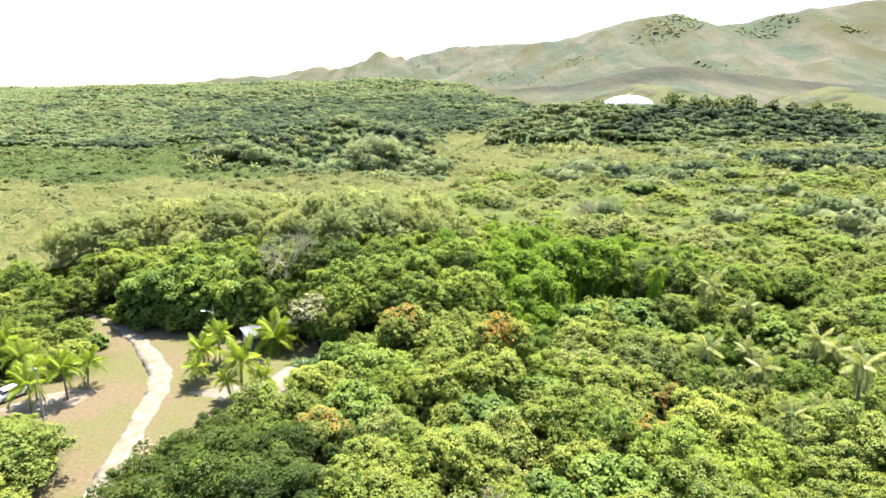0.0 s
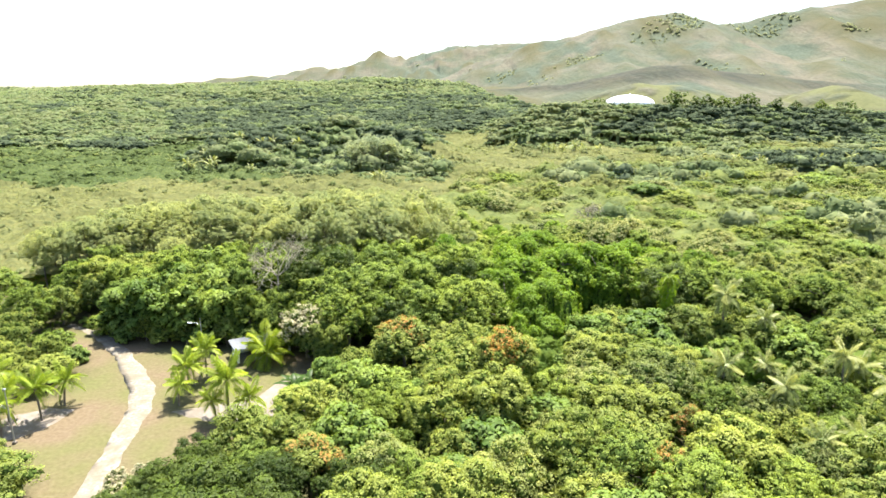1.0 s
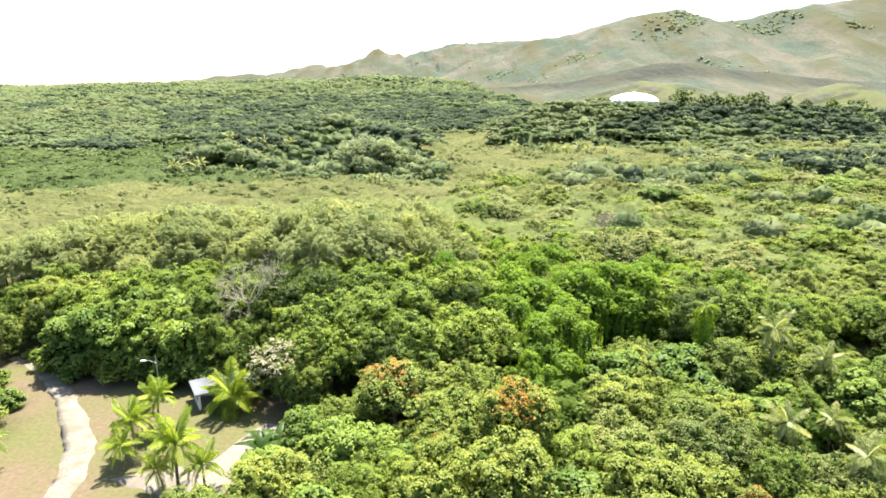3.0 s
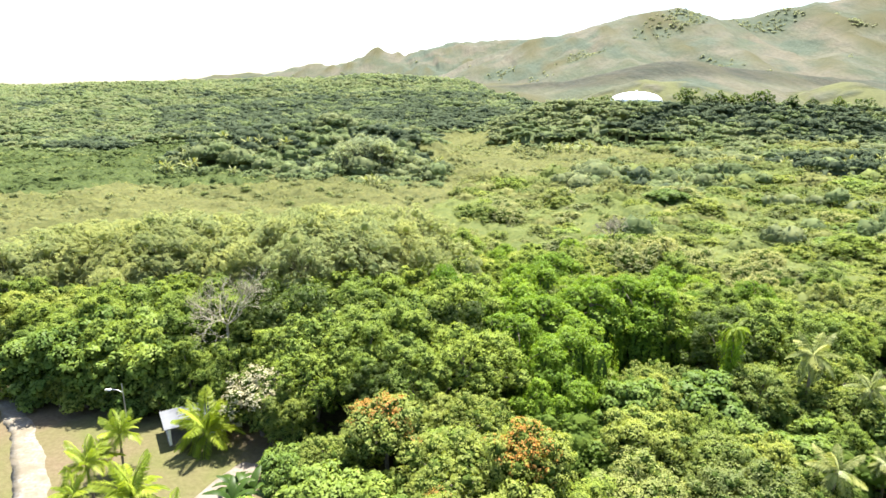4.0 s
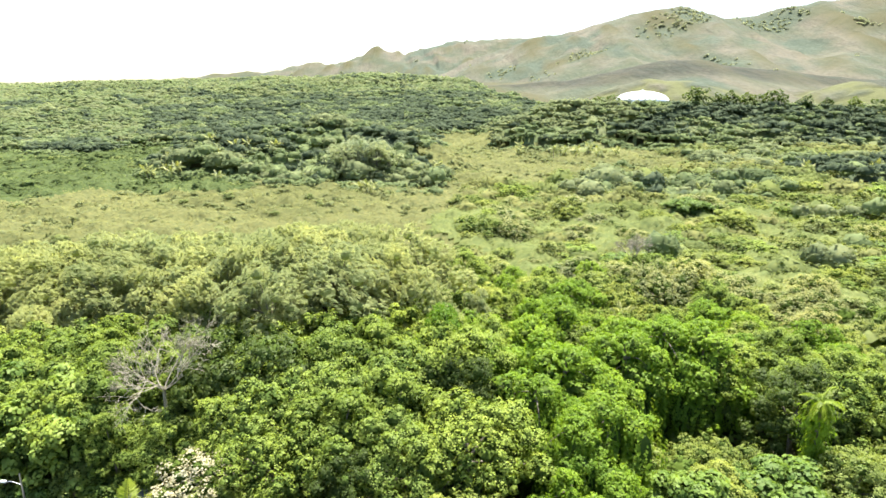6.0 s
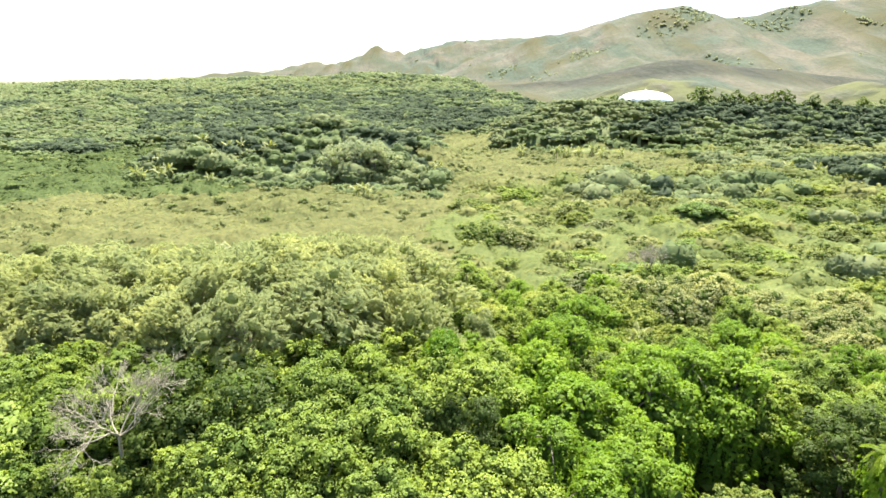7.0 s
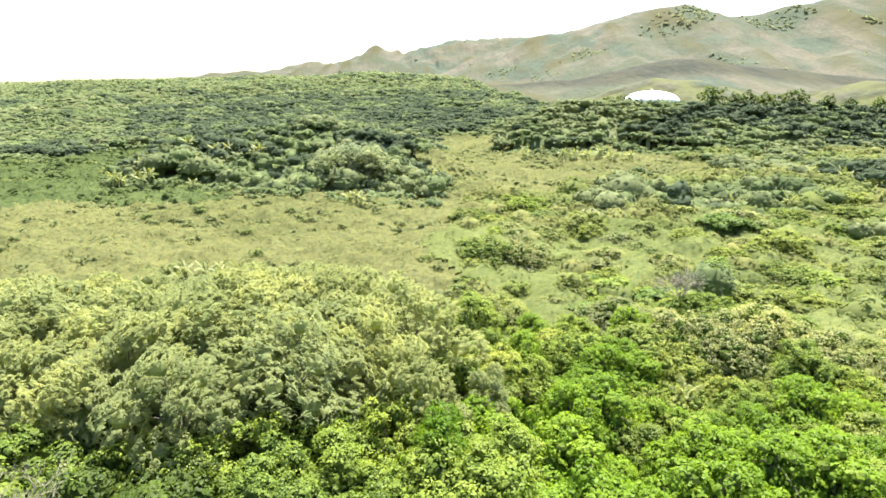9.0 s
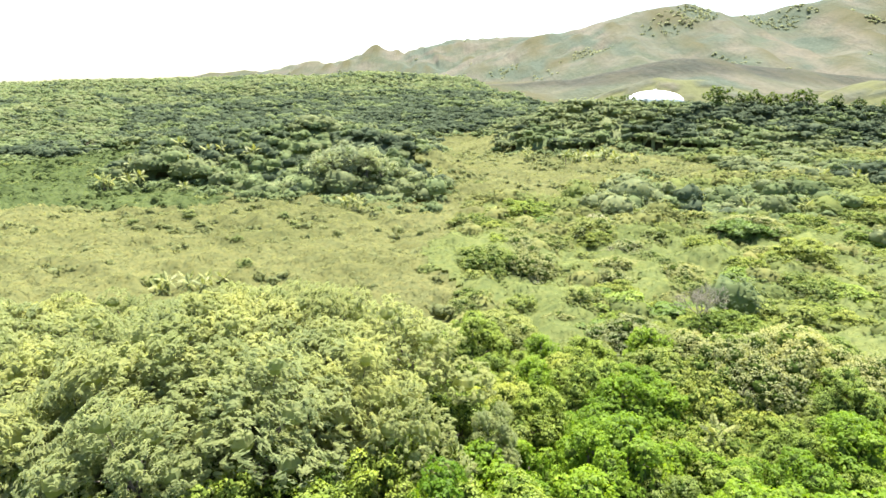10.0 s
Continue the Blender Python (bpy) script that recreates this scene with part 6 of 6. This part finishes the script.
def hill_scrub():
    """Bushes in the creases of the hills."""
    rg = np.random.default_rng(51)
    X, Y = rg.uniform(-700, 1250, 60000), rg.uniform(640, 1900, 60000)
    amount = hill_greenness(X, Y)
    ok = (np.abs(X) < 0.82 * Y) & (land(X, Y) > 45) & (amount + rg.normal(size=60000) * 0.05 > 0.56) & (rg.uniform(size=60000) < 0.4)
    X, Y = X[ok], Y[ok]
    n = len(X)
    canopy("hill_scrub", WOODS["hill"], X, Y, rg.uniform(1.4, 2.8, n), rg.uniform(0.3, 0.7, n), "green scrub in the creases of the hills", "scrub", 345, 0.0019, 0.45, False, drape=True)


hill_scrub()


# ---- the clearing: slabs, shelter, car, lamps ----
def slab(name, outline, top, material, label, category):
    """A flat worn area with a ragged outline, its edge let into the ground."""
    P = np.array(outline, float)
    seg = np.concatenate([[0], np.cumsum(np.hypot(*np.diff(np.vstack([P, P[:1]]), axis=0).T))])
    t = np.arange(0, seg[-1], 0.4)
    C = np.stack([np.interp(t, seg, np.append(P[:, i], P[0, i])) for i in (0, 1)], -1)
    mid = C.mean(0)
    C = mid + (C - mid) * (1 + (fbm(t * 0.8, t * 0 + len(t), 17, 4) - 0.47) * 0.22)[:, None]
    rings = [np.concatenate([mid + (C - mid) * f, np.full((len(C), 1), z)], 1) for f, z in ((1.03, -0.06), (1.0, top), (0.66, top + 0.008), (0.33, top + 0.012), (0.02, top + 0.012))]
    V = np.concatenate(rings)
    n = len(C)
    i, j = np.meshgrid(np.arange(4), np.arange(n), indexing="ij")
    F = np.stack([i * n + j, i * n + (j + 1) % n, (i + 1) * n + (j + 1) % n, (i + 1) * n + j], -1).reshape(-1, 4)
    return tagged(new(name, mesh_of(name, V, F, material, True)), label, category, kind="structure")


slab("pavement", [(-27.6, 58.6), (-23.5, 57.0), (-19.5, 55.5), (-16.2, 58.0), (-14.6, 62.5), (-15.2, 67.2), (-17.0, 67.6), (-18.6, 64.5), (-19.8, 61.2), (-23.5, 60.0)], 0.025, PAD_MAT, "worn pinkish concrete strip beside the shelter", "pavement")
slab("pavement", [(-45.5, 54.6), (-41.0, 53.0), (-38.2, 55.2), (-37.6, 59.0), (-40.0, 59.4), (-43.0, 57.8)], 0.022, GRAVEL_MAT, "grey gravel parking patch under palms", "pavement")
slab("pavement", [(-70, 91), (-64, 90), (-60, 91), (-64, 93.5), (-70, 94)], 0.02, PATH_MAT, "pale sandy track end among trees", "pavement")


def shelter():
    """An open shelter: flat sheet roof on white posts, low walls and a slab floor."""
    thing = tagged(new("picnic_shelter"), "white open shelter with a flat sheet roof on posts", "shelter")
    thing.matrix_basis = pose(-24.3, 69.7, 0, 0, 0, 31)
    L, D, Hh = 6.3, 3.0, 1.72
    part("floor", box_mesh("floor", (-0.1, L + 0.1, -0.1, D + 0.1, -0.05, 0.10), PAD_MAT, 0.02), thing)
    for x in (0.08, 2.2, 4.2, L - 0.1):
        for y in (0.08, D - 0.08):
            part("post", box_mesh("post", (x - 0.11, x + 0.11, y - 0.11, y + 0.11, 0.10, Hh), WHITE_PAINT, 0.015), thing)
    part("low_wall", box_mesh("low_wall", (2.3, L - 0.2, -0.02, 0.12, 0.10, 0.52), WHITE_PAINT, 0.015), thing)
    part("low_wall", box_mesh("low_wall", (0.2, L - 0.2, D - 0.12, D + 0.02, 0.10, 0.52), WHITE_PAINT, 0.015), thing)
    part("low_wall", box_mesh("low_wall", (-0.02, 0.10, 0.2, D - 0.2, 0.10, 0.45), WHITE_PAINT, 0.015), thing)
    part("beam", box_mesh("beam", (-0.05, 4.5, 0.0, 0.14, Hh, Hh + 0.12), WHITE_PAINT, 0.012), thing)
    part("beam", box_mesh("beam", (-0.05, 4.5, D - 0.14, D, Hh, Hh + 0.12), WHITE_PAINT, 0.012), thing)
    roof = part("roof", box_mesh("roof", (-0.35, 4.7, -0.35, D + 0.35, Hh + 0.12, Hh + 0.20), ROOF_SHEET, 0.015), thing, "pale grey sheet roof")
    for k in range(9):
        x = -0.15 + k * 0.58
        part("roof_rib", box_mesh("roof_rib", (x - 0.02, x + 0.02, -0.34, D + 0.34, Hh + 0.20, Hh + 0.225), ROOF_SHEET, 0.006), roof)


shelter()


def parked_car():
    """A small white car: body, cabin with dark windows, bumpers, wheels with rims, lamps."""
    car = tagged(new("car"), "small white car parked under palms at the bushes", "car")
    car.matrix_basis = pose(-45.6, 57.6, 0.0, 0, 0, 62)
    prof = [(-1.75, 0.28), (-1.78, 0.62), (-1.55, 0.80), (-0.75, 0.86), (0.75, 0.88), (1.62, 0.80), (1.75, 0.60), (1.72, 0.28)]

    def extrude(name, profile, half, inset, material, label="", parent=car):
        P = np.array(profile, float)
        n = len(P)
        zmin, zmax = P[:, 1].min(), P[:, 1].max()
        h = half - inset * (P[:, 1] - zmin) / (zmax - zmin)
        V = np.concatenate([np.stack([P[:, 0], -h, P[:, 1]], -1), np.stack([P[:, 0], h, P[:, 1]], -1)])
        bm = bmesh.new()
        vs = [bm.verts.new(v) for v in V]
        bm.faces.new(vs[:n])
        bm.faces.new(vs[n:][::-1])
        for i in range(n):
            j = (i + 1) % n
            bm.faces.new((vs[i], vs[i + n], vs[j + n], vs[j]))
        bmesh.ops.recalc_face_normals(bm, faces=list(bm.faces))
        bmesh.ops.bevel(bm, geom=list(bm.edges), offset=0.04, segments=2, affect="EDGES", profile=0.5)
        me = bpy.data.meshes.new(name)
        bm.to_mesh(me)
        bm.free()
        me.materials.append(material)
        return part(name, me, parent, label)

    extrude("body", prof, 0.72, 0.06, CAR_WHITE)
    extrude("cabin", [(-1.25, 0.82), (-0.85, 1.20), (0.55, 1.22), (1.05, 0.84)], 0.64, 0.10, DARK_GLASS, "dark glass cabin windows")
    extrude("roof", [(-0.92, 1.19), (-0.80, 1.25), (0.50, 1.27), (0.62, 1.20)], 0.56, 0.03, CAR_WHITE)
    extrude("bumper", [(-1.84, 0.26), (-1.86, 0.44), (-1.70, 0.46), (-1.68, 0.26)], 0.68, 0.0, RUBBER)
    extrude("bumper", [(1.70, 0.26), (1.68, 0.44), (1.82, 0.46), (1.84, 0.26)], 0.68, 0.0, RUBBER)
    for x in (-1.08, 1.10):
        for y in (-0.66, 0.66):
            a = np.linspace(0, 2 * np.pi, 17)
            prof_t = np.array([(0.14, -0.08), (0.27, -0.09), (0.29, 0.0), (0.27, 0.09), (0.14, 0.08)])

            def turned(profile, name, material, parent):
                V = np.stack([profile[:, None, 0] * np.cos(a[:-1]), np.broadcast_to(profile[:, None, 1], (len(profile), 16)), profile[:, None, 0] * np.sin(a[:-1])], -1).reshape(-1, 3)
                i, j = np.meshgrid(np.arange(len(profile) - 1), np.arange(16), indexing="ij")
                F = np.stack([i * 16 + j, i * 16 + (j + 1) % 16, (i + 1) * 16 + (j + 1) % 16, (i + 1) * 16 + j], -1).reshape(-1, 4)
                return part(name, mesh_of(name, V, F, material, True), parent)

            wheel = turned(prof_t, "wheel", RUBBER, car)
            wheel.matrix_basis = pose(x, y, 0.29)
            turned(np.array([(0.15, 0.06), (0.10, 0.085), (0.005, 0.08), (0.005, -0.08), (0.10, -0.085), (0.15, -0.06)]), "rim", GREY_STEEL, wheel)


parked_car()


def pole_lamp(x, y, height, arm, turn, label):
    """A slim steel post with an arm and a lamp head."""
    thing = tagged(new("street_lamp"), label, "street lamp")
    thing.matrix_basis = pose(x, y, 0, 0, 0, turn)
    t = np.linspace(0, 1, 6)
    part("post", mesh_of("post", *tube(np.stack([0 * t, 0 * t, height * t - 0.2 * (1 - t)], -1), 0.075 - 0.03 * t, 8), GREY_STEEL, True), thing)
    part("base", box_mesh("base", (-0.16, 0.16, -0.16, 0.16, -0.05, 0.22), PAD_MAT, 0.02), thing)
    if arm:
        part("arm", mesh_of("arm", *tube(np.stack([arm * t, 0 * t, height - 0.9 + 0.28 * np.sin(t * 2.2)], -1), 0.035 - 0.01 * t, 6), GREY_STEEL, True), thing)
        part("lamp_head", box_mesh("lamp_head", (arm - 0.15, arm + 0.40, -0.10, 0.10, height - 0.70, height - 0.56), WHITE_PAINT, 0.03), thing, "white lamp head")
    else:
        part("cap", box_mesh("cap", (-0.12, 0.12, -0.12, 0.12, height, height + 0.14), GREY_STEEL, 0.03), thing)


pole_lamp(-29.6, 72.7, 4.7, 1.2, 180, "grey street lamp with a white head before the trees")
pole_lamp(-39.3, 53.0, 5.4, 0, 0, "slim grey steel pole beside the gravel patch")


# ---- plan units to metres ----
def to_metres():
    for ob in list(scene.objects):
        if ob.parent is None and ob.type in ("MESH", "EMPTY"):
            ob.matrix_basis = Matrix.Scale(SCALE, 4) @ ob.matrix_basis


to_metres()
